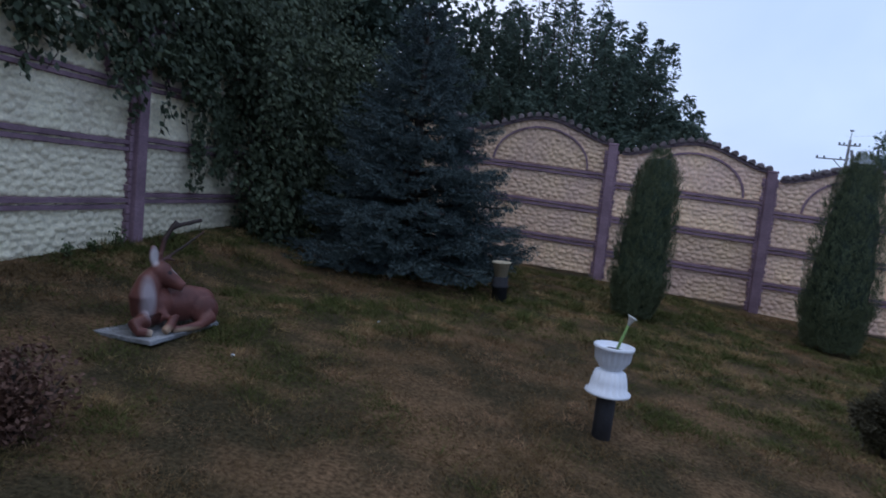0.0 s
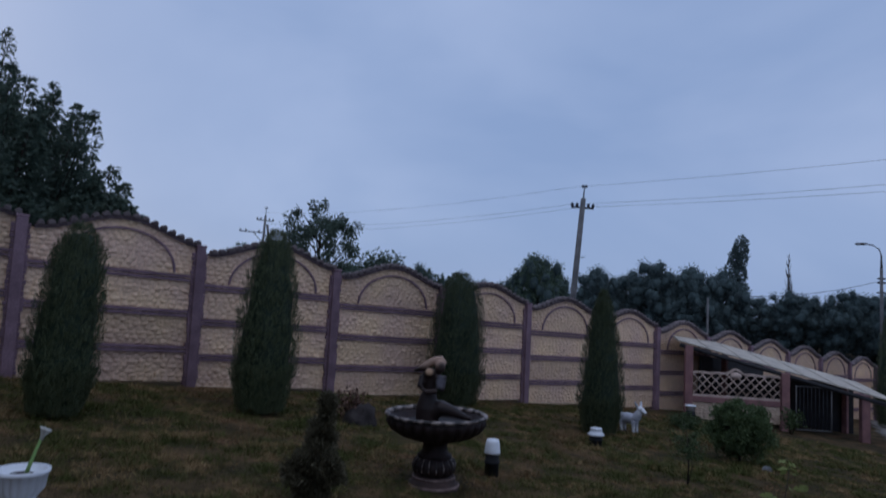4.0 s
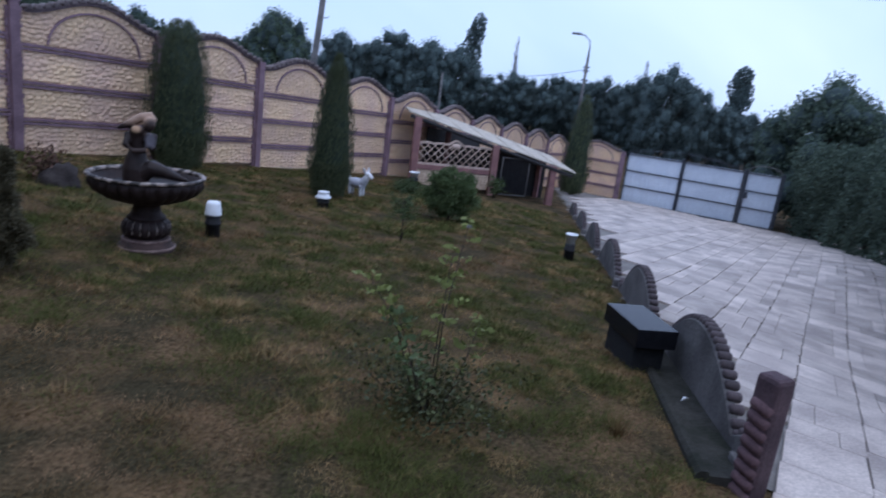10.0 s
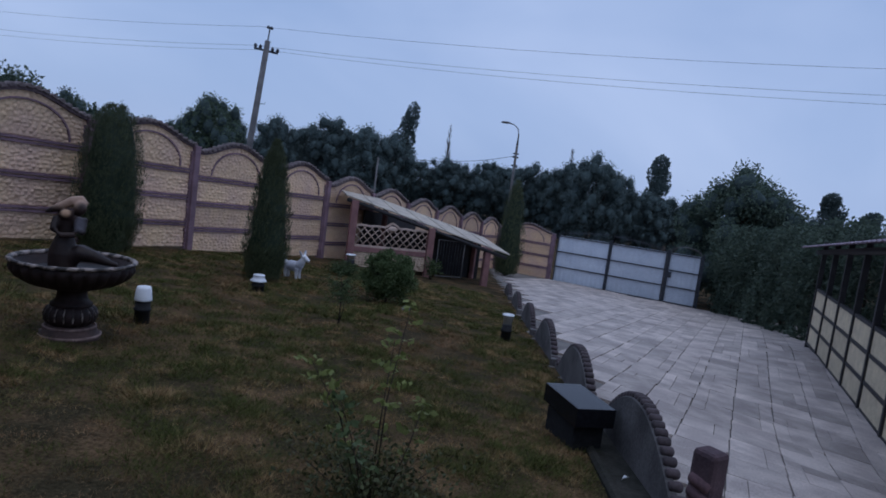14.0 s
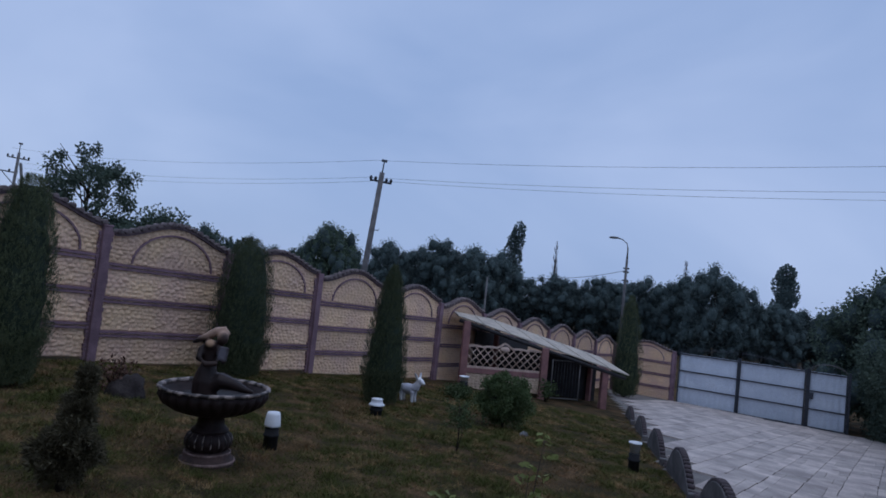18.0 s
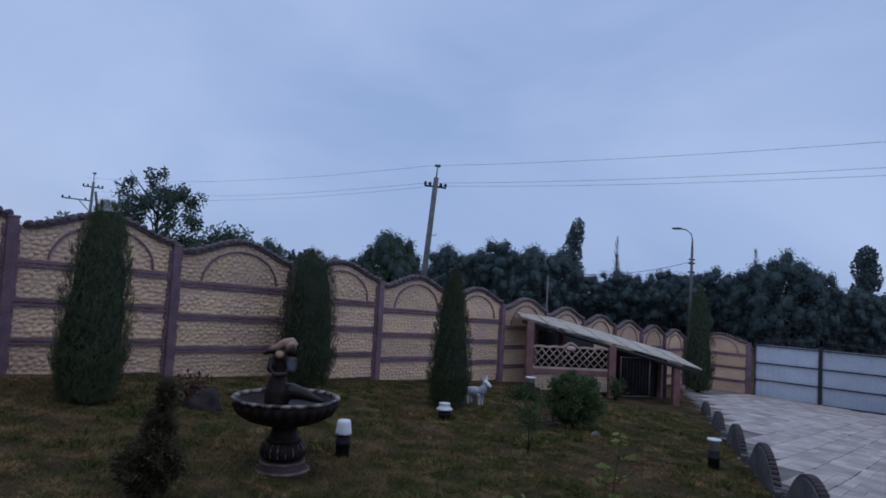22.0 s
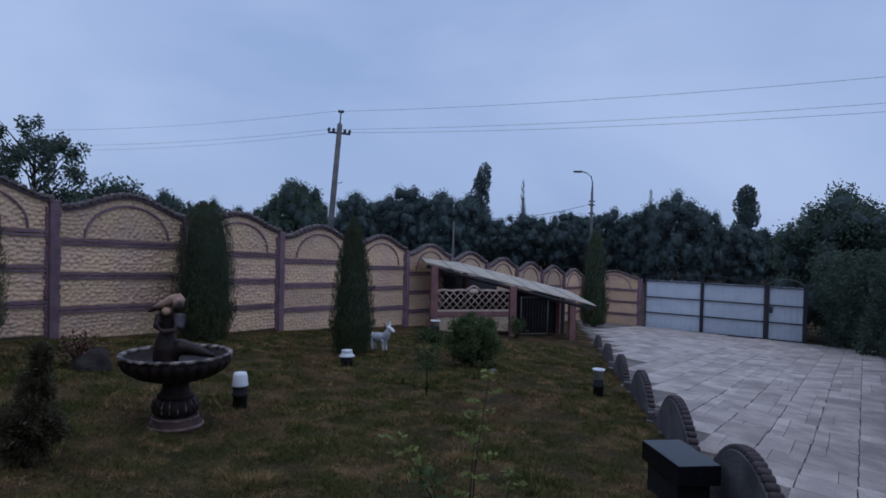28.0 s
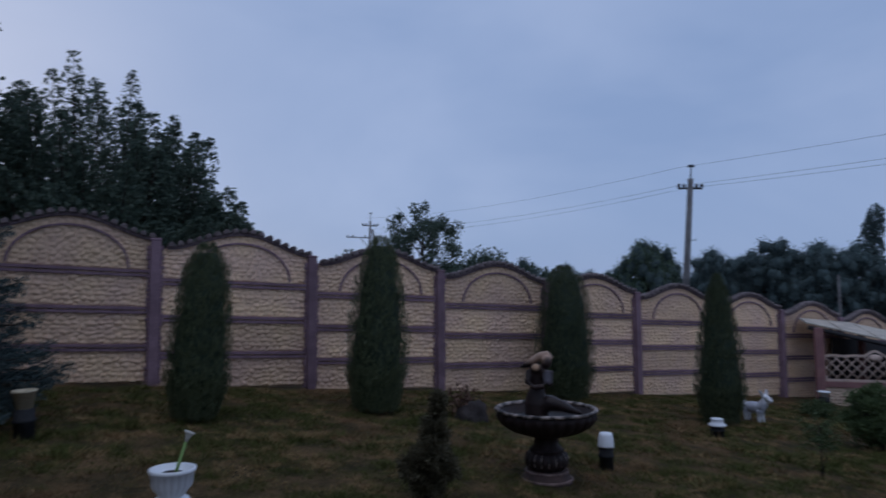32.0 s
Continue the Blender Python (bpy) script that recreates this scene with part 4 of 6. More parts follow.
# ---- garden lights and pots ----
def lamp_post(x, y, kind, h, label, r=0.075, tilt=0.0, pot=M_WHITE):
    t = thing("garden_light", Matrix.Translation((x, y, ground(x, y))) @ Matrix.Rotation(tilt, 4, "Y"), label, "garden light", "garden lights")
    post_h = h * 0.62
    part("stem", lathe([(r * 0.95, -0.05), (r * 0.95, post_h * 0.55), (r * 1.08, post_h * 0.57), (r * 1.08, post_h * 0.66), (r * 0.95, post_h * 0.68), (r * 0.95, post_h)], 20), M_BLACK, t, "black ribbed plastic stem")
    if kind == "cap":
        part("shade", lathe([(r * 1.12, post_h), (r * 1.10, post_h + 0.015), (r * 0.95, h * 0.93), (r * 0.82, h), (r * 0.3, h + 0.004)], 24), pot, t, "white upturned pot")
    elif kind == "cup":
        part("shade", lathe([(r * 0.75, post_h), (r * 1.05, h - 0.02), (r * 1.18, h - 0.02), (r * 1.18, h), (r * 1.05, h), (r * 0.8, post_h + 0.03)], 24), pot, t, "white flared pot")
    else:
        part("shade", lathe([(r * 1.30, post_h), (r * 1.30, post_h + 0.014), (r * 1.0, post_h + 0.030), (r * 0.88, h * 0.93), (r * 0.93, h * 0.95), (r * 0.93, h), (r * 0.2, h + 0.003)], 24), pot, t, "white stepped pot")
    return t


lamp_post(3.69, -4.36, "cap", 0.335, "black garden light capped with a white upturned pot", 0.068)
lamp_post(8.12, -6.34, "cup", 0.37, "black garden light topped with a white open pot", 0.072)
lamp_post(6.46, -3.28, "step", 0.235, "short garden light under stepped white pots", 0.085)
lamp_post(11.97, -1.17, "cup", 0.30, "garden light with a white bowl beside the shelter post", 0.10)
lamp_post(-1.07, -2.84, "cup", 0.40, "black garden light topped with a cream pot under the spruce", 0.08, -0.03, M_CREAM)

px1, py1 = -0.17, -5.67
planter = thing("flower_pot_stand", Matrix.Translation((px1, py1, ground(px1, py1))) @ Matrix.Rotation(0.02, 4, "Y") @ Matrix.Translation((0, 0, 0.072)) @ Matrix.Diagonal((0.755, 0.755, 0.86, 1)), "stacked white fluted flower pots on a dark stem", "flower pot")
part("stem", lathe([(0.068, -0.15), (0.068, 0.24), (0.06, 0.25)], 20), M_STEM, planter, "dark round stem")
part("lower_pot", lathe([(0.148, 0.20), (0.162, 0.205), (0.162, 0.218), (0.124, 0.235), (0.118, 0.28), (0.10, 0.345), (0.07, 0.36)], 108, 0.10, 18, {3, 4, 5}), M_WHITE, planter, "white fluted pot turned upside down")
upper = part("upper_pot", lathe([(0.07, 0.355), (0.085, 0.37), (0.115, 0.42), (0.122, 0.485), (0.145, 0.495), (0.145, 0.512), (0.12, 0.512), (0.112, 0.49), (0.03, 0.485)], 108, 0.10, 18, {2, 3}), M_WHITE, planter, "white fluted flower pot")
part("soil", lathe([(0.02, 0.478), (0.11, 0.482), (0.02, 0.492)], 20), M_BARK, upper, "dark potting soil")
part("stalk", tube([(0.02, 0.0, 0.48), (0.04, 0.0, 0.55), (0.075, 0.0, 0.66)], [0.011, 0.010, 0.008], 8), M_STALK, planter, "pale green stalk")
part("flower", lathe([(0.008, 0.0), (0.012, 0.02), (0.022, 0.045), (0.034, 0.06), (0.02, 0.058)], 12, 0.15, 6), M_FADED, planter, "faded white trumpet flower", Matrix.Translation((0.073, 0, 0.65)) @ Matrix.Rotation(0.35, 4, "Y"))

# ---- deer statue on its slab ----
slab = thing("slab", Matrix.Translation((-2.84, -5.74, ground(-2.84, -5.74) + 0.004)) @ Matrix.Rotation(math.radians(86), 4, "Z"), "thin rough grey stone slab under the deer statue", "slab", data=mesh(box(0.64, 0.40, 0.028, (0, 0, -0.013), 0.006), "slab", M_SLAB))
bm = bmesh.new()
blob(bm, (0.17, 0.02, 0.165), (0.25, 0.125, 0.13), 20)
blob(bm, (0.31, 0.02, 0.145), (0.125, 0.125, 0.13), 16)
blob(bm, (0.30, -0.085, 0.125), (0.115, 0.055, 0.10), 14)
blob(bm, (-0.06, 0.0, 0.175), (0.145, 0.12, 0.145), 16)
tube([(-0.085, 0.0, 0.15), (-0.13, -0.01, 0.25), (-0.10, -0.005, 0.34), (-0.055, 0.0, 0.40)], [0.135, 0.112, 0.085, 0.060], 16, bm)
blob(bm, (-0.030, -0.018, 0.402), (0.084, 0.078, 0.076), 14)
tube([(-0.030, -0.02, 0.395), (0.035, -0.066, 0.350), (0.100, -0.115, 0.304)], [0.072, 0.056, 0.035], 14, bm)
blob(bm, (-0.085, -0.01, 0.515), (0.040, 0.015, 0.078), 12, Matrix.Rotation(-0.12, 4, "Y"))
blob(bm, (-0.01, 0.055, 0.475), (0.016, 0.03, 0.045), 10)
tube([(-0.15, -0.10, 0.10), (-0.25, -0.11, 0.07), (-0.24, -0.17, 0.04), (-0.16, -0.20, 0.022)], [0.06, 0.046, 0.036, 0.028], 12, bm)
tube([(-0.04, -0.10, 0.12), (0.02, -0.155, 0.105), (-0.03, -0.19, 0.06), (-0.075, -0.205, 0.028)], [0.06, 0.044, 0.034, 0.028], 12, bm)
tube([(0.33, -0.12, 0.09), (0.22, -0.155, 0.035), (0.10, -0.16, 0.026), (0.0, -0.165, 0.026)], [0.06, 0.034, 0.026, 0.026], 12, bm)
for pts, r in ((((-0.04, 0.01, 0.43), (-0.025, 0.01, 0.52), (0.0, 0.015, 0.62), (0.05, 0.015, 0.70), (0.12, 0.01, 0.728), (0.19, 0.0, 0.745), (0.27, -0.01, 0.765)), 0.022), (((0.05, 0.015, 0.70), (0.085, 0.015, 0.755)), 0.021), (((-0.03, 0.02, 0.43), (0.02, 0.04, 0.485), (0.10, 0.06, 0.52), (0.22, 0.08, 0.585), (0.36, 0.10, 0.675)), 0.016), (((0.02, 0.04, 0.485), (0.10, 0.03, 0.475)), 0.015)):
    tube(pts, [r - 0.007 * i / (len(pts) - 1) for i in range(len(pts))], 10, bm)
sculpted("deer_statue", Matrix.Translation((-2.81, -5.78, ground(-2.84, -5.74) + 0.012)) @ Matrix.Rotation(math.radians(62), 4, "Z") @ Matrix.Diagonal((0.82, 0.82, 0.87, 1)), "painted brown reclining stag statue with dark antlers on a slab", bm, M_DEER, 0.009, 3)

# ---- goat statue ----
bm = bmesh.new()
blob(bm, (0, 0, 0.21), (0.16, 0.085, 0.09), 14)
tube([(0.11, 0, 0.23), (0.16, 0, 0.31), (0.18, 0, 0.37)], [0.075, 0.055, 0.042], 12, bm)
tube([(0.16, 0, 0.385), (0.22, 0, 0.365), (0.275, 0, 0.325)], [0.05, 0.042, 0.024], 12, bm)
for y in (-0.045, 0.045):
    tube([(0.165, y * 0.8, 0.40), (0.155, y * 1.5, 0.455), (0.145, y * 2.0, 0.50)], [0.022, 0.020, 0.007], 8, bm)
    for x in (-0.10, 0.10):
        tube([(x, y, 0.18), (x, y, 0.09), (x + 0.01, y, -0.01)], [0.035, 0.024, 0.02], 8, bm)
tube([(-0.13, 0, 0.24), (-0.175, 0, 0.32), (-0.185, 0, 0.41)], [0.035, 0.026, 0.012], 8, bm)
M_GOAT = spot_mat("goat_paint", (0.50, 0.50, 0.55), (0.40, 0.40, 0.45), (
    ((0.225, 0.0, 0.375), (0.115, 0.13, 0.10), (0.82, 0.80, 0.82)),
    ((-0.165, 0.0, 0.29), (0.085, 0.12, 0.14), (0.80, 0.80, 0.83)),
    ((0.0, 0.0, 0.06), (0.30, 0.20, 0.075), (0.70, 0.70, 0.72)),
    ((0.215, -0.046, 0.385), (0.014, 0.014, 0.012), (0.03, 0.025, 0.025)),
    ((0.215, 0.046, 0.385), (0.014, 0.014, 0.012), (0.03, 0.025, 0.025)),
    ((0.285, 0.0, 0.318), (0.016, 0.02, 0.012), (0.25, 0.16, 0.16)),
))
sculpted("goat_statue", Matrix.Translation((8.36, -2.36, ground(8.36, -2.36))) @ Matrix.Rotation(math.radians(-84), 4, "Z") @ Matrix.Diagonal((1.08, 1.08, 1.0, 1)), "small grey and white painted goat statue beside the thuja", bm, M_GOAT, 0.007, 2)

# ---- poles and wires ----
def utility_pole(x, y, z0, h, label, arms, lean=0.0, r=0.15, strut=0.0):
    t = thing("utility_pole", Matrix.Translation((x, y, z0)) @ Matrix.Rotation(-math.atan2(x + 0.4, y + 9.1), 4, "Z") @ Matrix.Rotation(lean, 4, "Y"), label, "utility pole", "utility poles")
    part("shaft", tube([(0, 0, -0.5), (0, 0, h * 0.93)], [r, r * 0.72], 10), M_POLE, t)
    part("spike", tube([(0, 0, h * 0.92), (0, 0, h)], [0.035, 0.03], 6), M_STEEL, t)
    part("insulator", lathe([(0.03, 0), (0.07, 0.02), (0.07, 0.09), (0.03, 0.14)], 10), M_STEEL, t, "", Matrix.Translation((-0.08, 0, h - 0.12)))
    part("insulator", lathe([(0.03, 0), (0.07, 0.02), (0.07, 0.09), (0.03, 0.14)], 10), M_STEEL, t, "", Matrix.Translation((0.08, 0, h - 0.12)))
    for dz, w, shift in arms:
        arm = part("cross_arm", box(w, 0.08, 0.09, (shift, 0.1, h - dz), 0.01), M_STEEL, t)
        if shift:
            part("brace", tube([(0, 0.1, h - dz - 0.9), (shift * 0.9, 0.1, h - dz)], [0.035, 0.035], 5), M_STEEL, t)
        for sx in (-0.46, -0.25, 0.25, 0.46):
            part("insulator", lathe([(0.03, 0), (0.075, 0.03), (0.075, 0.12), (0.03, 0.18)], 10), M_STEEL, arm, "", Matrix.Translation((shift + sx * w, 0.1, h - dz + 0.09)))
    part("hook", tube([(0, 0, h * 0.62), (r + 0.16, 0, h * 0.625), (r + 0.20, 0, h * 0.635)], [0.02, 0.018, 0.012], 5), M_STEEL, t)
    if strut:
        part("strut", tube([(strut, 0.3, -0.4), (0.22, 0.05, h * 0.86)], [r * 0.9, r * 0.75], 8), M_POLE, t)
    return t


utility_pole(23.10, 12.64, -2.2, 9.45, "tall grey concrete utility pole with one cross arm", ((1.15, 1.1, 0.0),), 0.07, 0.175)
utility_pole(20.2, 47.2, -2.2, 11.1, "distant grey utility pole with a strut and two cross arms", ((1.25, 1.5, 0.0), (2.4, 2.3, -1.0)), 0.03, 0.14, 2.2)
P_WIRES = ((23.25, 12.5, 7.15), (22.85, 12.4, 6.2), (23.75, 12.6, 6.2))
for k, (a, z2, zl) in enumerate(zip(P_WIRES, (7.3, 6.5, 6.2), (8.4, 7.4, 7.0))):
    for end in ((27.5 + 0.5 * k, -26.0, z2 + 0.3), (20.0 + 0.4 * k, 47.2, zl)):
        pts = []
        for i in range(17):
            s = i / 16
            p = Vector(a) * (1 - s) + Vector(end) * s
            p.z -= 0.55 * 4 * s * (1 - s)
            pts.append(p)
        thing("power_line", Matrix(), "thin dark overhead power line", "cable", "power lines", data=mesh(tube(pts, [0.0065] * 17, 5), "power_line", M_STEEL))

lx, ly = -0.36 + 55 * math.sin(radians(70.6)), -9.16 + 55 * math.cos(radians(70.6))
lamp = thing("street_lamp", Matrix.Translation((lx, ly, -2.3)) @ Matrix.Rotation(radians(-70.6), 4, "Z"), "grey street lamp with a curved arm above the trees", "street lamp")
part("shaft", tube([(0, 0, -0.3), (0, 0, 7.4)], [0.14, 0.10], 8), M_POLE, lamp)
part("arm", tube([(0, 0, 7.2), (0, 0, 8.3), (-0.12, 0, 8.75), (-0.5, 0, 9.05), (-1.0, 0, 9.15)], [0.10, 0.055, 0.05, 0.045, 0.045], 8), M_POLE, lamp)
part("lamp_head", lathe([(0.05, -0.4), (0.14, -0.3), (0.17, 0.1), (0.10, 0.4)], 10), M_POLE, lamp, "pale lamp head", Matrix.Translation((-1.2, 0, 9.15)) @ Matrix.Rotation(math.pi / 2, 4, "Y") @ Matrix.Diagonal((0.6, 1, 1, 1)))
for z in (5.6, 6.3, 6.6):
    part("insulator", box(0.5, 0.1, 0.12, (0, 0, z), 0.02), M_STEEL, lamp)
pts = [Vector((lx, ly, 4.2)) * (1 - s) + Vector((43.0, 15.5, 2.6)) * s - Vector((0, 0, 1.6 * s * (1 - s))) for s in [i / 12 for i in range(13)]]
thing("power_line", Matrix(), "thin dark cable from the street lamp", "cable", "power lines", data=mesh(tube(pts, [0.02] * 13, 5), "power_line", M_STEEL))
stake = thing("metal_stake", Matrix.Translation((-0.36 + 26 * math.sin(radians(58.5)), -9.16 + 26 * math.cos(radians(58.5)), -2.2)), "thin grey metal stake behind the fence", "stake", data=mesh(tube([(0, 0, -0.3), (0, 0, 3.98)], [0.045, 0.035], 8), "metal_stake", M_POLE))
for az, el, d in ((64.6, 5.2, 95), (75.5, 4.4, 95)):
    x, y = -0.36 + d * math.sin(radians(az)), -9.16 + d * math.cos(radians(az))
    h = 1.12 + d * math.tan(radians(el)) + 2.3
    rng = random.Random(int(az))
    t = thing("bare_poplar", Matrix.Translation((x, y, -2.3)), "distant bare thin poplar", "tree", "bare poplars")
    bm = tube([(0, 0, -0.3), (0, 0, h * 0.6), (0.1, 0, h)], [0.2, 0.12, 0.02], 6)
    for i in range(40):
        z = h * rng.uniform(0.45, 0.95)
        a = rng.uniform(0, 6.28)
        s = (1.0 - z / h) * 1.0 + 0.3
        tube([(0, 0, z), (s * 0.5 * math.cos(a), s * 0.5 * math.sin(a), z + s * 1.2), (s * 0.6 * math.cos(a), s * 0.6 * math.sin(a), z + s * 2.2)], [0.04, 0.03, 0.01], 4, bm)
    part("trunk", bm, M_POLE, t)


# ---- trees ----
def crown_points(n, rx, rz, cz, lobes, rng, lobe=0.42, shell=0.75):
    """Points on the outsides of many lobes that fill an egg, with gaps between."""
    c, d = [], []
    centres = []
    for i in range(lobes):
        v = rng.normal(0, 1, 3)
        v /= np.linalg.norm(v)
        f = rng.uniform(0.35, 0.95) ** 0.6
        centres.append((v * f * np.array([rx, rx, rz]), rng.uniform(0.7, 1.2) * lobe))
    per = n // lobes
    for p, s in centres:
        v = rng.normal(0, 1, (per, 3))
        v /= np.linalg.norm(v, axis=1)[:, None]
        rad = s * rx * (rng.uniform(shell, 1.08, per))[:, None]
        q = p + v * rad * np.array([1, 1, min(1.6, 0.75 * rz / rx + 0.25)])
        c.append(q + np.array([0, 0, cz]))
        d.append(v)
    return np.concatenate(c), np.concatenate(d), centres


def lobe_hearts(centres, rx, flat, cz, seed):
    """The dense dark hearts of a crown's lobes, each a rough lump."""
    bm = bmesh.new()
    for p, s in centres:
        m = Matrix.Translation((p[0], p[1], p[2] + cz)) @ Matrix.Diagonal((s * rx * 0.66, s * rx * 0.66, s * rx * 0.66 * flat, 1))
        bmesh.ops.create_icosphere(bm, subdivisions=2, radius=1, matrix=m)
    for v in bm.verts:
        v.co += Vector(noise.noise_vector(v.co * 2.4 + Vector((seed, 0, 0)))) * 0.16 * rx * 0.4
    for f in bm.faces:
        f.smooth = True
    return bm


def make_tree(name, h, rx, rz, n, leaf, material, seed, lobes=26, trunk=0.12, label="", category="tree", group="", lobe=0.42, cz=None, droop=0.2, limbs=9, heart=None):
    rng = np.random.default_rng(seed)
    r2 = random.Random(seed)
    t = thing(name, Matrix(), label, category, group)
    cz = h - rz if cz is None else cz
    bm = tube([(0, 0, -0.4), (0.03 * h, 0, cz * 0.5), (0, 0.02 * h, cz), (0, 0, cz + rz * 0.6)], [trunk * 1.3, trunk, trunk * 0.75, trunk * 0.15], 9)
    for i in range(limbs):
        a = 6.283 * i / limbs + r2.uniform(-0.3, 0.3)
        z0 = max(0.3, cz - rz * 0.7 + r2.uniform(0, rz))
        e = r2.uniform(0.55, 0.9)
        tube([(0, 0, z0), (rx * e * 0.5 * math.cos(a), rx * e * 0.5 * math.sin(a), z0 + rz * 0.25), (rx * e * math.cos(a), rx * e * math.sin(a), z0 + rz * 0.55)], [trunk * 0.5, trunk * 0.3, trunk * 0.08], 6, bm)
    part("trunk", bm, M_BARK, t)
    c, d, centres = crown_points(n, rx, rz, cz, lobes, rng, lobe, 0.78 if heart else 0.3)
    if heart:
        d = np.array(d) * 0.35 + rng.normal(0, 0.6, (len(c), 3))
        c = np.array(c) + rng.normal(0, 0.045 * rx, (len(c), 3))
    part("crown", leaves_mesh("crown", c, d, rng.uniform(0.7, 1.3, len(c)) * leaf, material, rng, 0.6, droop), None, t)
    if heart:
        part("inner_growth", lobe_hearts(centres, rx, min(1.6, 0.75 * rz / rx + 0.25), cz, seed), heart, t)
    return t


def polar(az, d):
    return -0.36 + d * math.sin(radians(az)), -9.16 + d * math.cos(radians(az))


# tree line beyond the road: heading, top angle, distance, half width in degrees, kind
FAR = [
    (30.5, 3.3, 42, 2.2, 0), (33.5, 3.0, 44, 2.2, 1), (36.8, 2.2, 60, 1.6, 2), (40.0, 1.9, 60, 1.8, 1), (37.8, 2.6, 48, 1.0, 0),
    (42.2, 2.4, 58, 1.3, 3), (44.6, 4.6, 46, 2.3, 3), (46.3, 3.4, 50, 1.5, 2), (49.8, 3.6, 62, 1.9, 0), (52.2, 3.3, 66, 2.0, 1), (54.8, 4.4, 62, 2.3, 2), (57.5, 3.9, 62, 2.2, 0),
    (59.8, 3.6, 64, 1.8, 1), (62.5, 1.7, 66, 1.9, 2), (64.6, 2.2, 64, 1.9, 0), (66.6, 1.7, 66, 1.6, 1), (68.3, 2.4, 64, 1.8, 2), (70.3, 2.0, 66, 1.8, 0), (72.0, 2.6, 60, 1.7, 1),
    (74.0, 2.3, 60, 1.8, 2), (75.6, 3.1, 56, 1.9, 0), (77.8, 4.0, 50, 2.2, 1), (80.0, 2.6, 52, 1.6, 2), (82.4, 1.5, 54, 1.8, 0), (84.6, 1.1, 58, 2.0, 1), (86.5, 1.2, 58, 2.0, 2), (91.5, 1.4, 60, 2.4, 0), (94.5, 0.9, 60, 2.2, 1), (97.5, 0.7, 60, 2.4, 2), (101, 0.8, 60, 2.4, 0),
]
PROTO = []
for k, (m, lab) in enumerate(((L_HAZED, "dark green broadleaf tree in the far tree line"), (L_HAZED, "dense dark tree in the far tree line"), (L_HAZED, "rounded dark tree beyond the fence"), (L_LIGHT, "lighter green tree beyond the fence"))):
    PROTO.append(make_tree("tree", 8.0, 2.6, 3.9, 20000, 0.16, m, 40 + k, 130, 0.16, lab, group="far trees", lobe=0.22, droop=0.0, heart=L_HAZED_HEART))
used = set()
for az, el, d, hw, kind in FAR:
    x, y = polar(az, d)
    h = 1.12 + d * math.tan(radians(el)) + 2.4
    w = d * math.tan(radians(hw)) * 1.15
    m = Matrix.Translation((x, y, -2.35)) @ Matrix.Rotation(az * 7.3, 4, "Z")
    if kind in used:
        t = copy_thing(PROTO[kind], m)
    else:
        t = PROTO[kind]
        t.matrix_basis = m
        used.add(kind)
    t.scale = (w / 2.6, w / 2.6, h / 8.0)

# poplars
def poplar(az, el, d, hw, seed, n=4200, leaf=0.22):
    x, y = polar(az, d)
    h = 1.12 + d * math.tan(radians(el)) + 2.3
    w = d * math.tan(radians(hw))
    rng = np.random.default_rng(seed)
    t = thing("poplar", Matrix.Translation((x, y, -2.3)), "tall narrow poplar above the tree line", "tree", "poplars")
    part("trunk", tube([(0, 0, -0.3), (0, 0, h * 0.5), (0, 0, h * 0.95)], [0.25, 0.16, 0.03], 8), M_BARK, t)
    c, dd = [], []
    for i in range(30):
        a, z = rng.uniform(0, 6.28), 0.16 + 0.80 * ((i + rng.uniform(0, 1)) / 30)
        r = w * (0.35 + 0.65 * math.sin(math.pi * min(1, z * 0.95))) * rng.uniform(0.4, 1.0)
        m = n // 30
        v = rng.normal(0, 1, (m, 3))
        v /= np.linalg.norm(v, axis=1)[:, None]
        q = v * np.array([w * 0.46, w * 0.46, h * 0.085]) * rng.uniform(0.8, 1.05, m)[:, None] + np.array([r * math.cos(a) * 0.45, r * math.sin(a) * 0.45, z * h])
        c.append(q)
        dd.append(v + np.array([0, 0, 1.0]))
    c, dd = np.concatenate(c), np.concatenate(dd)
    part("crown", leaves_mesh("crown", c, dd, rng.uniform(0.7, 1.2, len(c)) * leaf, L_HAZED, rng), None, t)


poplar(60.9, 6.4, 66, 1.25, 61, leaf=0.3)
poplar(82.9, 4.5, 62, 1.4, 62, n=6000, leaf=0.28)
poplar(95.9, 3.0, 58, 1.35, 63, leaf=0.3)
poplar(98.5, 1.9, 58, 1.0, 64, leaf=0.3)

# trees just beyond the fence
t = make_tree("fruit_tree", 5.1, 1.42, 1.8, 10500, 0.10, L_TREE, 71, 90, 0.07, "loose dark green fruit tree behind the fence", lobe=0.19, limbs=16)
x, y = polar(25.0, 21)
t.matrix_basis = Matrix.Translation((x, y, -0.85))
t = make_tree("shrub", 2.9, 1.5, 1.0, 3500, 0.15, L_TREE, 72, 22, 0.05, "dark shrub behind the fence", "shrub")
x, y = polar(28.5, 22)
t.matrix_basis = Matrix.Translation((x, y, -0.9))
t = make_tree("shrub", 2.4, 0.9, 0.9, 2000, 0.14, L_LIGHT, 73, 16, 0.04, "pale feathery shrub showing over the fence", "shrub")
x, y = polar(17.3, 20)
t.matrix_basis = Matrix.Translation((x, y, 0.1))


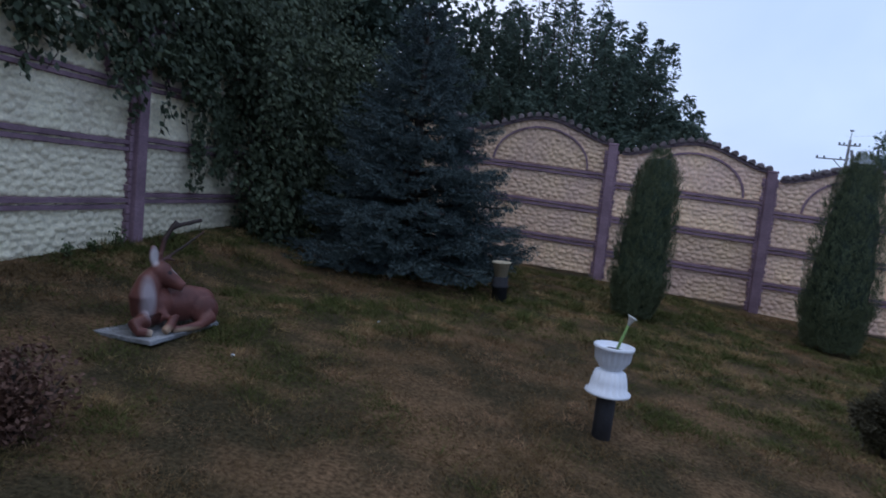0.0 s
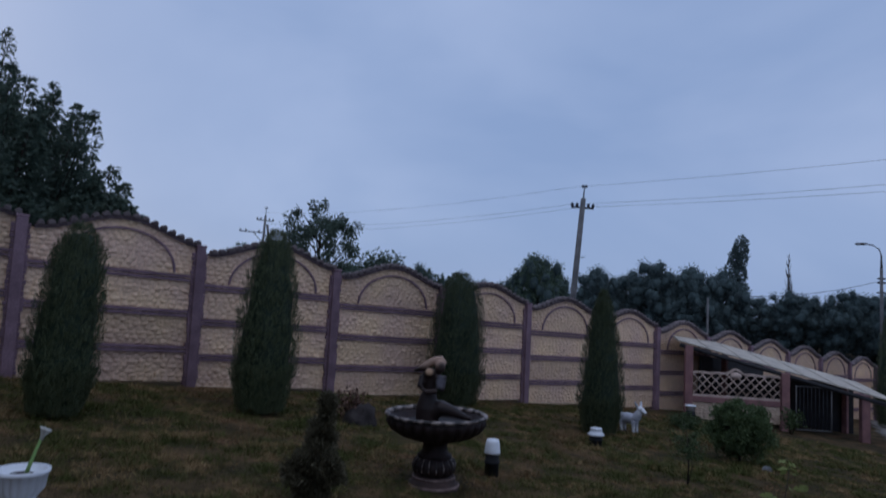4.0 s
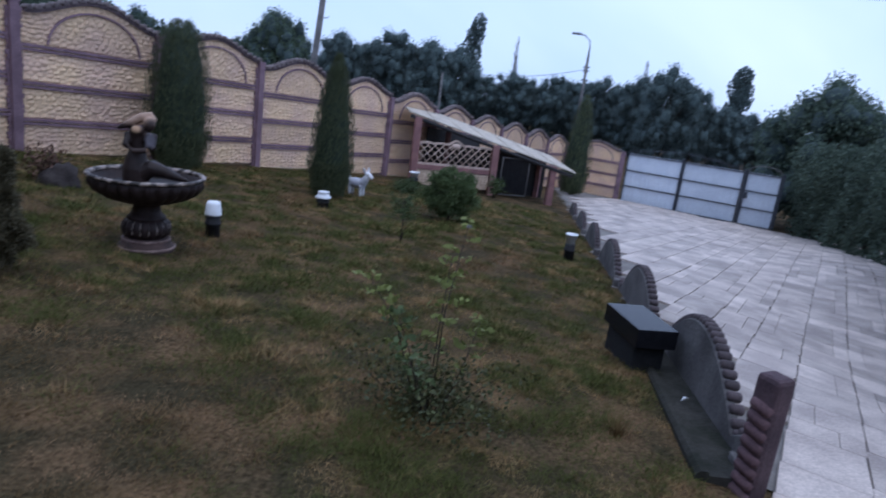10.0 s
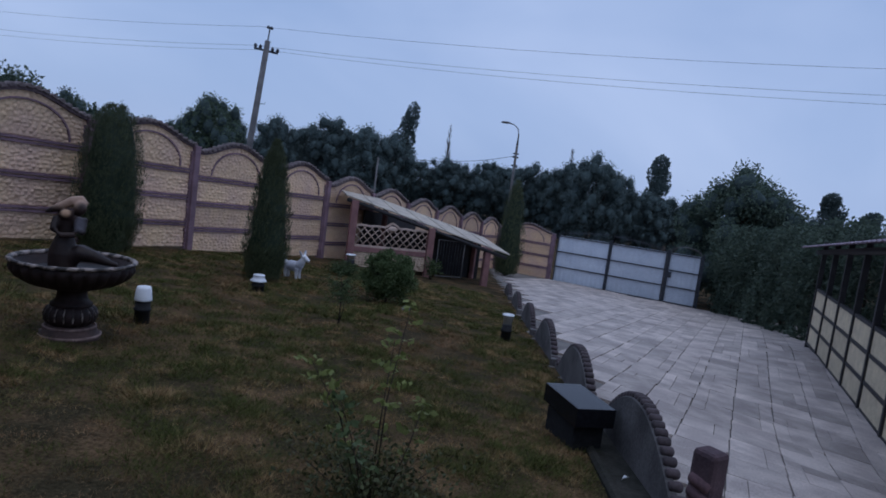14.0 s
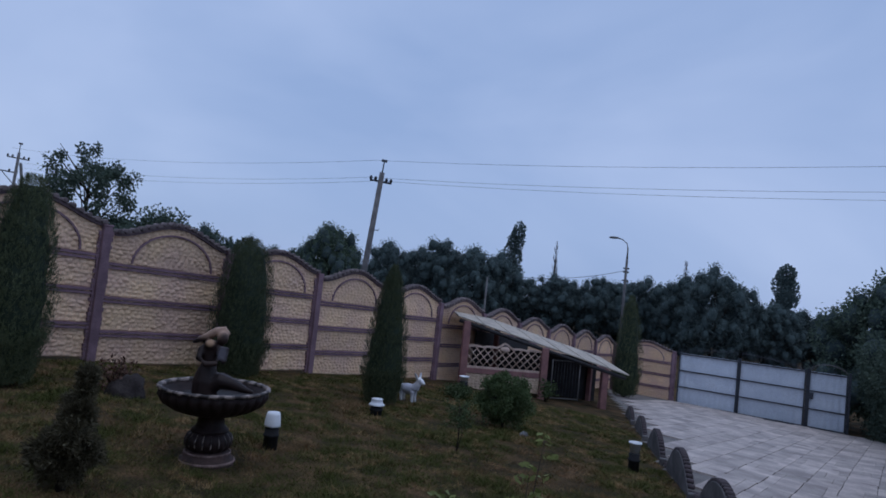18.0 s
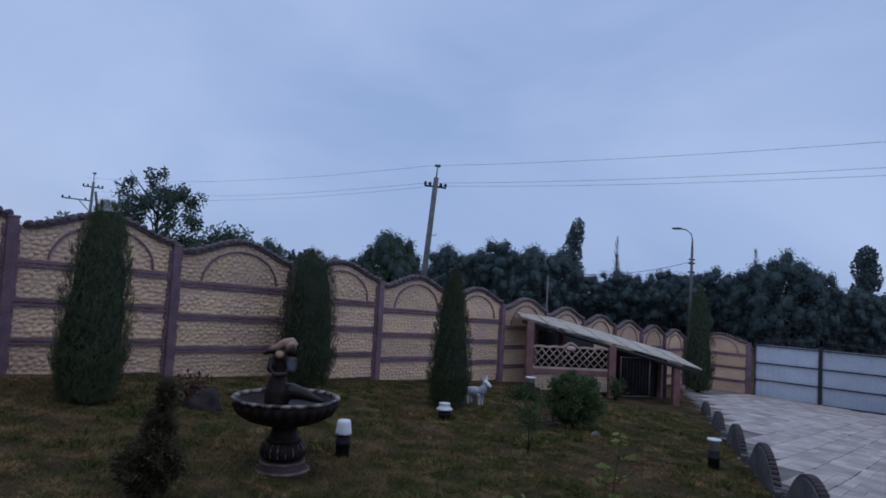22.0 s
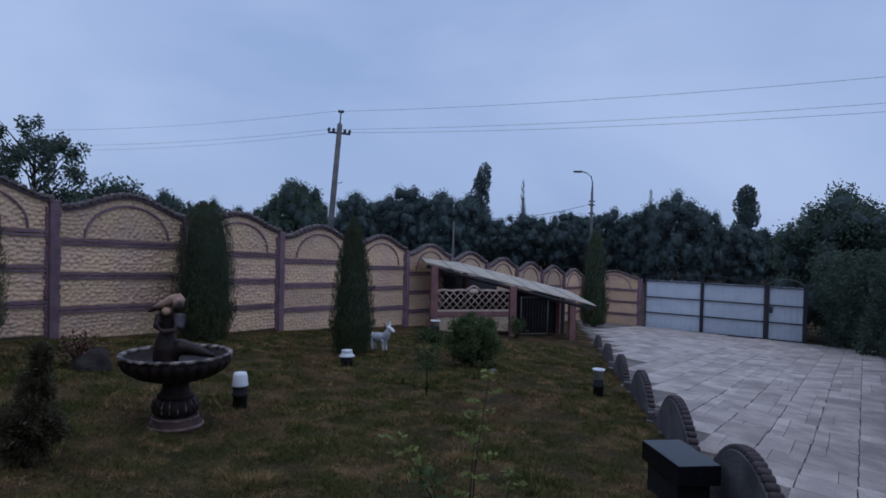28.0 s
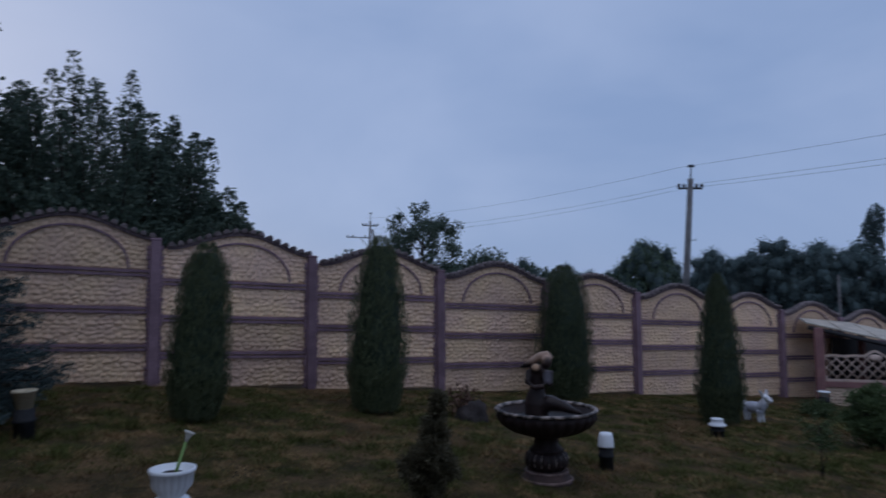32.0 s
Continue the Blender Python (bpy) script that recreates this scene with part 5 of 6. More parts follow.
SHRUBS_AT = ((30.0, 17.0, 3.0, 0.9), (32.3, 17.5, 2.85, 0.9), (34.8, 18.0, 2.75, 0.9), (37.3, 19.0, 2.7, 0.95))
for k, (az, dist, h, r) in enumerate(SHRUBS_AT):
    x, y = polar(az, dist)
    t = make_tree("shrub", h, r, h * 0.42, 5200, 0.10, L_TREE, 74 + k, 40, 0.05, "dark shrub in a row behind the fence", "shrub", "shrubs behind the fence", lobe=0.30)
    t.matrix_basis = Matrix.Translation((x, y, -SLOPE * x))


def shoot_tree(x, y, z0, h, rx, n, seed, label, leaf=0.12, shoots=95):
    """A tree of many upright leafy shoots."""
    rng = np.random.default_rng(seed)
    t = thing("cherry_tree", Matrix.Translation((x, y, z0)), label, "tree")
    bm = tube([(0, 0, -0.4), (0.05, 0, h * 0.25), (0, 0, h * 0.5)], [0.14, 0.11, 0.05], 9)
    c, d = [], []
    for i in range(shoots):
        a, r = rng.uniform(0, 6.28), rx * math.sqrt(rng.uniform(0.02, 1))
        top = h * (1.0 - 0.56 * (r / rx) ** 2.0) * rng.uniform(0.78, 1.02)
        base = h * 0.20 * (r / rx) + 0.4
        bx, by = r * math.cos(a), r * math.sin(a)
        tube([(bx * 0.2, by * 0.2, base * 0.8), (bx * 0.8, by * 0.8, (base + top) * 0.45), (bx, by, top)], [0.03, 0.02, 0.005], 5, bm)
        m = n // shoots
        z = rng.uniform(0, 1, m) ** 0.85
        rad = (0.50 * (1 - z) ** 0.7 + 0.05) * rng.uniform(0.4, 1.15, m)
        aa = rng.uniform(0, 6.28, m)
        q = np.stack([bx * (0.75 + 0.25 * z) + rad * np.cos(aa), by * (0.75 + 0.25 * z) + rad * np.sin(aa), base + (top - base) * z], 1)
        c.append(q)
        d.append(np.stack([np.cos(aa), np.sin(aa), np.full(m, 0.2)], 1))
    part("trunk", bm, M_BARK, t)
    c, d = np.concatenate(c), np.concatenate(d)
    part("crown", leaves_mesh("crown", c, d, rng.uniform(0.7, 1.3, len(c)) * leaf, L_TREE, rng, 0.42, 0.35), None, t)


shoot_tree(-0.85, 3.2, 0.1, 5.15, 2.75, 100000, 81, "dark cherry tree with upright shoots behind the fence", 0.095, 150)
t = make_tree("walnut_tree", 7.3, 2.7, 2.9, 44000, 0.13, L_TREE, 82, 80, 0.16, "large dark walnut tree behind the fence corner", lobe=0.30)
t.matrix_basis = Matrix.Translation((-5.1, 3.0, 0.2))
t = make_tree("walnut_tree", 6.6, 2.3, 2.6, 24000, 0.13, L_TREE, 83, 50, 0.14, "dark walnut tree leaning over the west fence", lobe=0.30)
t.matrix_basis = Matrix.Translation((-7.4, -1.5, 0.3))

# dark growth beside the gate and behind the terrace
t = make_tree("walnut_tree", 5.4, 2.3, 2.75, 32000, 0.115, L_TREE, 84, 90, 0.14, "broad dark walnut tree beside the driveway gate", lobe=0.22, heart=L_HAZED_HEART)
t.matrix_basis = Matrix.Translation((27.4, -8.95, -2.3))


def hedge(points, h, r, n, leaf, material, seed, label, name="hedge"):
    """A row of leafy lumps along a line, down to the ground."""
    rng = np.random.default_rng(seed)
    t = thing(name, Matrix(), label, "hedge")
    c, d = [], []
    for (x, y) in points:
        z = ground(x, y)
        part("stem", tube([(x, y, z - 0.1), (x + 0.05, y, z + h * 0.4), (x, y + 0.04, z + h * 0.8)], [0.05, 0.035, 0.01], 6), M_BARK, t)
        for j in range(5):
            p = np.array([x, y, z]) + rng.normal(0, 1, 3) * np.array([r * 0.5, r * 0.5, 0]) + np.array([0, 0, h * (0.12 + 0.19 * j)])
            m = n // (len(points) * 5)
            v = rng.normal(0, 1, (m, 3))
            v /= np.linalg.norm(v, axis=1)[:, None]
            c.append(p + v * np.array([r, r, h * 0.2]) * rng.uniform(0.75, 1.1, m)[:, None])
            d.append(v)
    c, d = np.concatenate(c), np.concatenate(d)
    c[:, 2] = np.maximum(c[:, 2], np.array([ground(a, b) for a, b in c[:, :2]]) + 0.03)
    part("foliage", leaves_mesh("foliage", c, d, rng.uniform(0.7, 1.3, len(c)) * leaf, material, rng, 0.7, 0.3), None, t)


hedge([(25.2 - 0.75 * i, -8.9 - 0.27 * i) for i in range(12)], 2.9, 0.75, 40000, 0.10, L_TREE, 85, "tall dark leafy hedge from the gate to the terrace")
hedge([(16.5 - 1.3 * i, -13.2 - 0.05 * i) for i in range(9)], 2.4, 0.8, 22000, 0.10, L_TREE, 86, "dark climbing hedge behind the terrace posts")

# ---- thujas ----
def thuja(x, y, h, r, seed, taper, label="", sprays=7000, lean=0.0, leaf=1.0):
    """A column of small upright sprays over a solid core coloured as shade; taper gives the two powers of its outline.
    """
    rng = np.random.default_rng(seed)
    t = thing("thuja", Matrix.Translation((x, y, ground(x, y))) @ Matrix.Rotation(lean, 4, "Y"), label, "tree", "thujas along the fence")
    part("trunk", tube([(0, 0, -0.1), (0, 0, 0.3), (0, 0, h * 0.6)], [0.05, 0.045, 0.02], 8), M_BARK, t)

    def prof(z):
        return r * (0.66 + 0.34 * min(1.0, z / 0.22)) * max(0.0, 1 - z ** taper[0]) ** taper[1]

    # solid filler that closes the gaps, dark as the shade in them
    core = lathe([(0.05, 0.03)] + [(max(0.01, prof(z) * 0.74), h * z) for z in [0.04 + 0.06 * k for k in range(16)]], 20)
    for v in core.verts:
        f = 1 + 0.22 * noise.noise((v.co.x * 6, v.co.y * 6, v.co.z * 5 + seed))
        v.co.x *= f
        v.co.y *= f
    part("inner_growth", core, L_CORE_SHADE, t)
    z = np.where(rng.uniform(0, 1, sprays) < 0.25, rng.uniform(0.01, 0.25, sprays), rng.uniform(0.015, 0.985, sprays))
    a = rng.uniform(0, 6.28, sprays)
    lump = np.array([1 + 0.13 * noise.noise((math.cos(q) * 1.8, math.sin(q) * 1.8, w * h * 2.0 + seed)) + 0.10 * noise.noise((math.cos(q) * 5, math.sin(q) * 5, w * h * 6 + seed)) for q, w in zip(a, z)])
    rad = np.array([prof(w) for w in z]) * lump * rng.uniform(0.72, 1.02, sprays)
    root = np.stack([rad * np.cos(a), rad * np.sin(a), z * h], 1)
    out = np.stack([np.cos(a), np.sin(a), np.zeros(sprays)], 1)
    way = out * rng.uniform(0.10, 0.45, (sprays, 1)) + np.array([0, 0, 1.0]) + rng.normal(0, 0.16, (sprays, 3))
    way /= np.linalg.norm(way, axis=1)[:, None]
    side = np.cross(way, out)
    size = rng.uniform(0.036, 0.072, sprays) * leaf * np.where(z > 0.9, 0.75, 1.0)
    c, d, s = [], [], []
    for k in range(10):
        f = (k + 0.5) / 10
        w = (k % 2 * 2 - 1) * 0.20 * (1.05 - f)
        c.append(root + way * (size * f)[:, None] + side * (size * w)[:, None] + rng.normal(0, 0.004, (sprays, 3)))
        d.append(way + side * w * 2.6)
        s.append(size * rng.uniform(0.26, 0.42, sprays))
    part("crown", leaves_mesh("crown", np.concatenate(c), np.concatenate(d), np.concatenate(s), L_THUJA, rng, 0.34, 0.0, 0.2, np.tile(out, (10, 1))), None, t)
    return t


thuja(0.29, -2.15, 1.80, 0.31, 91, (3.6, 0.58), "columnar dark green thuja by the fence", lean=0.06)
thuja(2.41, -1.71, 2.15, 0.385, 92, (2.9, 0.60), "tall columnar dark green thuja by the fence", 8200, lean=0.03)
thuja(6.06, -0.71, 2.17, 0.47, 93, (4.0, 0.56), "broad columnar dark green thuja by the fence", 8200)
thuja(7.42, -2.55, 2.18, 0.365, 94, (2.1, 0.74), "narrow pointed dark green thuja beside the goat statue")
thuja(21.2, -1.75, 3.45, 0.54, 95, (1.9, 0.66), "tall dark thuja beside the driveway gate", 3400, leaf=1.7)

# ---- dwarf conifer ----
def dwarf(x, y, seed):
    """A lopsided small conifer of rounded tufts on a short trunk."""
    rng = np.random.default_rng(seed)
    t = thing("dwarf_spruce", Matrix.Translation((x, y, ground(x, y))) @ Matrix.Rotation(radians(-25), 4, "Z"), "small lopsided brown-green dwarf spruce on the lawn", "shrub")
    part("trunk", tube([(0, 0, -0.05), (0.01, 0, 0.25), (0.05, 0, 0.70)], [0.032, 0.026, 0.006], 8), M_BARK, t)
    c, d = [], []
    for cx, cz, r, tall in ((0.02, 0.35, 0.15, 0.14), (0.04, 0.48, 0.10, 0.13), (0.06, 0.60, 0.055, 0.10), (0.07, 0.70, 0.025, 0.06), (-0.08, 0.27, 0.12, 0.10), (0.11, 0.25, 0.12, 0.11), (0.01, 0.25, 0.17, 0.11), (0.01, 0.14, 0.12, 0.09)):
        for k in range(24):
            v = rng.normal(0, 1, 3)
            v /= np.linalg.norm(v)
            p = np.array([cx, 0, cz]) + v * np.array([r, r * 1.1, tall]) * rng.uniform(0.5, 1.0)
            m = 100
            w = rng.normal(0, 1, (m, 3))
            w /= np.linalg.norm(w, axis=1)[:, None]
            c.append(p + w * np.array([0.052, 0.052, 0.05]) * rng.uniform(0.3, 1.1, m)[:, None])
            d.append(w + v + np.array([0, 0, 0.3]))
    c, d = np.concatenate(c), np.concatenate(d)
    c[:, 2] = np.maximum(c[:, 2], 0.05)
    part("needles", leaves_mesh("needles", c, d, rng.uniform(0.022, 0.045, len(c)), L_DWARF, rng, 0.3), None, t)


dwarf(1.59, -4.90, 101)

# ---- blue spruce ----
def spruce(x, y, h, r, seed):
    """Whorls of boughs that dip and turn up at the tips, each with side twigs set round with needles."""
    rng = np.random.default_rng(seed)
    t = thing("blue_spruce", Matrix.Translation((x, y, ground(x, y))), "broad blue-green spruce in the fence corner", "tree")
    part("trunk", tube([(0, 0, -0.2), (0, 0, h * 0.5), (0, 0, h * 0.98)], [0.09, 0.06, 0.008], 9), M_BARK, t)
    c, d, s = [], [], []

    def twig(p, q, m, thick):
        u = rng.uniform(0, 1, m)[:, None]
        way = (q - p) / (np.linalg.norm(q - p) + 1e-6)
        v = rng.normal(0, 1, (m, 3))
        v -= way * (v @ way)[:, None]
        v /= np.linalg.norm(v, axis=1)[:, None]
        c.append(p + (q - p) * u + v * thick * rng.uniform(0.3, 1.0, (m, 1)))
        d.append(way * 0.9 + v * 0.9 + np.array([0, 0, 0.15]))
        s.append(rng.uniform(0.026, 0.046, m))

    z = 0.16
    while z < h * 0.97:
        f = z / h
        length = r * (1 - f) ** 0.80 * (0.70 + 3.4 * f if f < 0.09 else 1.0) + 0.07
        k = int(10 - 4 * f)
        a0 = rng.uniform(0, 6.28)
        for i in range(k):
            a = a0 + 6.283 * i / k + rng.uniform(-0.25, 0.25)
            le = length * rng.uniform(0.70, 1.14)
            out = np.array([math.cos(a), math.sin(a), 0])
            side = np.array([-math.sin(a), math.cos(a), 0])
            rise = -0.20 + 0.78 * f + rng.uniform(-0.08, 0.10)
            at = [np.array([0, 0, z + rng.uniform(-0.05, 0.05)]), out * le * 0.5 + np.array([0, 0, z + le * 0.5 * rise]), out * le * 0.82 + np.array([0, 0, z + le * (0.70 * rise - 0.01)]), out * le + np.array([0, 0, z + le * (0.80 * rise + 0.07)])]
            part("branch", tube([tuple(p) for p in at], [0.018 * (1 - f) + 0.004, 0.012 * (1 - f) + 0.003, 0.006, 0.002], 5), M_BARK, t)

            def on(u):
                j = 0 if u < 0.5 else (1 if u < 0.82 else 2)
                lo, hi = (0.0, 0.5, 0.82)[j], (0.5, 0.82, 1.0)[j]
                return at[j] + (at[j + 1] - at[j]) * (u - lo) / (hi - lo)
            twig(on(0.25), on(0.62), int(60 * le) + 10, 0.022)
            twig(on(0.6), on(1.0), int(110 * le) + 26, 0.024)
            n = int(4 + 9 * le)
            for q in range(n):
                u = 0.22 + 0.74 * (q + rng.uniform(0, 0.8)) / n
                for sg in (-1, 1):
                    reach = le * 0.40 * (1.06 - u) * rng.uniform(0.7, 1.2) + 0.05
                    p = on(u)
                    e = p + side * sg * reach * 0.78 + out * reach * 0.75 + np.array([0, 0, reach * rng.uniform(-0.55, 0.15)])
                    twig(p, e, int(120 * reach) + 14, 0.021)
                    if reach > 0.17:
                        twig((p + e) / 2, (p + e) / 2 + out * reach * 0.55 + np.array([0, 0, -0.02]), 24, 0.02)
                        twig(p + (e - p) * 0.6, p + (e - p) * 0.6 + side * sg * reach * 0.4 + np.array([0, 0, -0.03]), 18, 0.02)
        z += 0.108 + 0.05 * f
    c, d, s = np.concatenate(c), np.concatenate(d), np.concatenate(s)
    c[:, 2] = np.maximum(c[:, 2], 0.04)
    part("needles", leaves_mesh("needles", c, d, s, L_SPRUCE, rng, 0.24, 0.0, 0.25), None, t)


spruce(-2.2, -2.3, 2.9, 1.42, 111)

# ---- vine over the west fence ----
def vine():
    rng = np.random.default_rng(121)
    t = thing("vine", Matrix(), "ragged climbing vine hanging over the west fence and corner", "climber")
    c, d, s = [], [], []

    def cloud(p, r, m, size=0.10, out=(1, -0.3, 0)):
        v = rng.normal(0, 1, (m, 3))
        v /= np.linalg.norm(v, axis=1)[:, None]
        c.append(np.array(p) + v * np.array(r) * rng.uniform(0.5, 1.1, m)[:, None])
        d.append(v * 0.35 + np.array(out) * 0.30 + np.array([0, 0, -0.9]))
        s.append(rng.uniform(0.6, 1.3, m) * size)

    def hem(y):
        """The lower edge of the growth along the fence."""
        h = 2.0 if y < -5.8 else (1.72 if y < -5.4 else (1.54 if y < -4.9 else (1.5 if y < -4.2 else (1.56 if y < -3.1 else 1.3))))
        return h + 0.10 * math.sin(7.0 * y) + rng.uniform(-0.04, 0.10)

    for i in range(150):
        y = rng.uniform(-8.0, -2.9)
        low = hem(y) + 0.14
        cloud((-3.96 + rng.uniform(-0.05, 0.08), y, low + (2.75 - low) * rng.uniform(0, 1) ** 1.15), (0.12, 0.22, 0.15), 80 if y < -4.4 else 110, 0.066)
    for i in range(150):
        y = rng.uniform(-3.12, -0.3)
        cloud((-3.92 + rng.uniform(0, 0.52), y, rng.uniform(0.2, 2.6)), (0.16, 0.20, 0.34), 150, 0.064)
    for i in range(70):
        x = rng.uniform(-4.0, -2.5)
        cloud((x, -0.3 - rng.uniform(0, 0.2), rng.uniform(0.25, 2.7)), (0.30, 0.18, 0.32), 140, 0.064, (0, -1, 0))
    for i in range(70):
        y = rng.uniform(-8.0, 0.2)
        cloud((-4.35 + rng.uniform(-0.5, 0.35), y, rng.uniform(2.55, 3.7)), (0.42, 0.5, 0.3), 130, 0.078)
    # strands that hang down over the panels
    for i in range(44):
        y = rng.choice([rng.uniform(-3.8, -3.0), rng.uniform(-3.5, -3.0), rng.uniform(-6.2, -3.7)])
        top = 1.7 if y > -5.2 else 1.85
        n = rng.uniform(0.3, 0.95) if y > -3.85 else rng.uniform(0.15, 0.5)
        pts = [(-4.00 + 0.03 * math.sin(3 * q + i), y + 0.05 * math.sin(5 * q + i), top - n * q) for q in (0, 0.3, 0.6, 1)]
        part("stem", tube(pts, [0.005, 0.004, 0.003, 0.002], 4), M_BARK, t)
        m = int(34 * n + 6)
        q = rng.uniform(0, 1, m)
        c.append(np.stack([np.full(m, -3.97), y + rng.normal(0, 0.04, m), top - n * q], 1))
        d.append(np.tile(np.array([0.25, 0, -0.9]), (m, 1)) + rng.normal(0, 0.3, (m, 3)))
        s.append(rng.uniform(0.045, 0.085, m))
    for i in range(9):
        y = -0.4 - 0.2 * i
        part("stem", tube([(-3.9, y, ground(-3.9, y) - 0.05), (-3.94, y + 0.1, 1.3), (-3.98, y - 0.1, 2.4)], [0.02, 0.016, 0.008], 5), M_BARK, t)
    cc, dd, ss = np.concatenate(c), np.concatenate(d), np.concatenate(s)
    part("foliage", leaves_mesh("foliage", cc, dd, ss, L_VINE, rng, 0.66, 0.0, 0.45), None, t)


vine()

# ---- small shrubs ----
def shrub(name, x, y, h, r, n, leaf, material, seed, label, lift=0.35, stems=12, thick=1.0):
    rng = np.random.default_rng(seed)
    t = thing(name, Matrix.Translation((x, y, ground(x, y))), label, "shrub")
    c, d = [], []
    for i in range(stems):
        a, rr = 6.283 * i / stems + rng.uniform(-0.3, 0.3), r * rng.uniform(0.2, 1)
        top = h * rng.uniform(0.65, 1.0) * (1 - 0.3 * (rr / r) ** 2)
        p = [(0.02 * math.cos(a), 0.02 * math.sin(a), -0.03), (rr * 0.6 * math.cos(a), rr * 0.6 * math.sin(a), top * 0.55), (rr * math.cos(a), rr * math.sin(a), top)]
        part("stem", tube(p, [0.010 * thick, 0.007 * thick, 0.003 * thick], 5), M_BARK, t)
        m = n // stems
        u = rng.uniform(lift, 1.0, m)
        q = np.array(p[1]) + (np.array(p[2]) - np.array(p[1])) * ((u - 0.5) / 0.5)[:, None]
        c.append(q + rng.normal(0, 1, (m, 3)) * np.array([r * 0.24, r * 0.24, h * 0.09]))
        d.append(rng.normal(0, 1, (m, 3)) + np.array([math.cos(a), math.sin(a), 0.6]))
    c, d = np.concatenate(c), np.concatenate(d)
    c[:, 2] = np.maximum(c[:, 2], 0.02)
    part("foliage", leaves_mesh("foliage", c, d, rng.uniform(0.7, 1.3, len(c)) * leaf, material, rng, 0.55), None, t)
    return t


t = make_tree("bush", 0.84, 0.42, 0.40, 17000, 0.036, L_BUSH, 131, 60, 0.02, "round green bush on the lawn before the shelter", "shrub", lobe=0.30, droop=-0.5, limbs=18)
t.matrix_basis = Matrix.Translation((8.38, -4.20, ground(8.38, -4.20)))
sap = thing("sapling", Matrix.Translation((5.96, -4.96, ground(5.96, -4.96))), "thin young sapling with a wispy crown on the lawn", "sapling")
sap.scale = (1.0, 1.0, 0.86)
part("stem", tube([(0, 0, -0.05), (0.012, 0, 0.25), (0.0, 0.02, 0.62)], [0.012, 0.009, 0.004], 6), M_BARK, sap)
part("stem", tube([(0.01, 0, 0.02), (0.05, -0.02, 0.22), (0.03, 0.0, 0.5)], [0.007, 0.005, 0.002], 5), M_BARK, sap)
rng_s = np.random.default_rng(132)
c, d = [], []
for k in range(26):
    a, z = rng_s.uniform(0, 6.28), rng_s.uniform(0.30, 0.62)
    e = Vector((0.20 * math.cos(a), 0.20 * math.sin(a), rng_s.uniform(0.02, 0.22))) * rng_s.uniform(0.5, 1.0)
    p = Vector((0.005, 0.005, z))
    part("twig", tube([p, p + e * 0.6, p + e], [0.0035, 0.0025, 0.001], 4), M_BARK, sap)
    for q in range(52):
        c.append(np.array(p + e * rng_s.uniform(0.35, 1.1)) + rng_s.normal(0, 0.022, 3))
        d.append(np.array(e) * 3 + rng_s.normal(0, 0.5, 3))
part("crown", leaves_mesh("crown", c, d, rng_s.uniform(0.020, 0.038, len(c)), L_BUSH, rng_s, 0.45), None, sap)
shrub("young_shrub", 10.35, -2.10, 0.34, 0.36, 1700, 0.045, L_BUSH, 133, "low leafy shrub by the fence", 0.2, 12)
shrub("young_shrub", 13.6, -2.45, 0.55, 0.28, 500, 0.06, L_BUSH, 134, "leggy shrub against the shelter wall", 0.3, 8)
shrub("rust_shrub", -2.49, -7.22, 0.42, 0.25, 3800, 0.026, L_RUST, 135, "rust-brown low shrub at the lawn side", 0.1, 20)
rose = shrub("rose_bush", 2.27, -7.66, 0.40, 0.48, 1700, 0.028, L_ROSE, 136, "thin sprawling rose bush with tall fresh shoots", 0.0, 16, 0.34)
rng_r = np.random.default_rng(137)
SHOOTS = [((0.05, 0, 0.0), (0.10, 0.02, 0.52), (0.20, 0.0, 1.0)), ((0.0, 0.05, 0.0), (-0.1, 0.15, 0.45), (-0.2, 0.28, 0.72)), ((0.05, -0.05, 0.0), (0.17, -0.1, 0.3), (0.24, -0.12, 0.50)), ((-0.02, 0.0, 0.0), (-0.06, 0.1, 0.35), (-0.12, 0.16, 0.56)), ((0.04, 0.02, 0.0), (0.10, 0.04, 0.42), (0.16, 0.05, 0.80)), ((-0.03, -0.05, 0.0), (-0.18, -0.05, 0.25), (-0.30, -0.02, 0.48))]
for p in SHOOTS:
    part("shoot", tube(p, [0.0045, 0.0035, 0.0015], 6), M_BARK, rose)
    a0, a1, a2 = [np.array(v) for v in p]
    c, d = [], []
    for k in range(10):
        u = 0.35 + 0.65 * (k / 9) ** 0.7
        node = a0 * (1 - u) ** 2 + 2 * a1 * u * (1 - u) + a2 * u * u
        a = 2.4 * k + rng_r.uniform(0, 1)
        out = np.array([math.cos(a), math.sin(a), 0.25])
        side = np.array([-math.sin(a), math.cos(a), 0.0])
        for f, w in ((0.03, 0.02), (0.03, -0.02), (0.055, 0.022), (0.055, -0.022), (0.085, 0.0)):
            c.append(node + out * f + side * w)
            d.append(out * 0.6 + side * w * 30)
    part("shoot_foliage", leaves_mesh("shoot_foliage", c, d, rng_r.uniform(0.034, 0.056, len(c)), L_FRESH if p[2][2] > 0.6 or p[2][0] > 0.2 else L_BUSH, rng_r, 0.6), None, rose, "fresh light green leaflets")

bm = bmesh.new()
blob(bm, (0, 0, 0.03), (0.09, 0.06, 0.05), 10)
for v in bm.verts:
    v.co *= 1 + 0.25 * noise.noise(v.co * 14)
thing("stone", Matrix.Translation((8.23, -4.67, ground(8.23, -4.67))), "small pale stone lying in the grass", "stone", data=mesh(bm, "stone", M_SLAB))

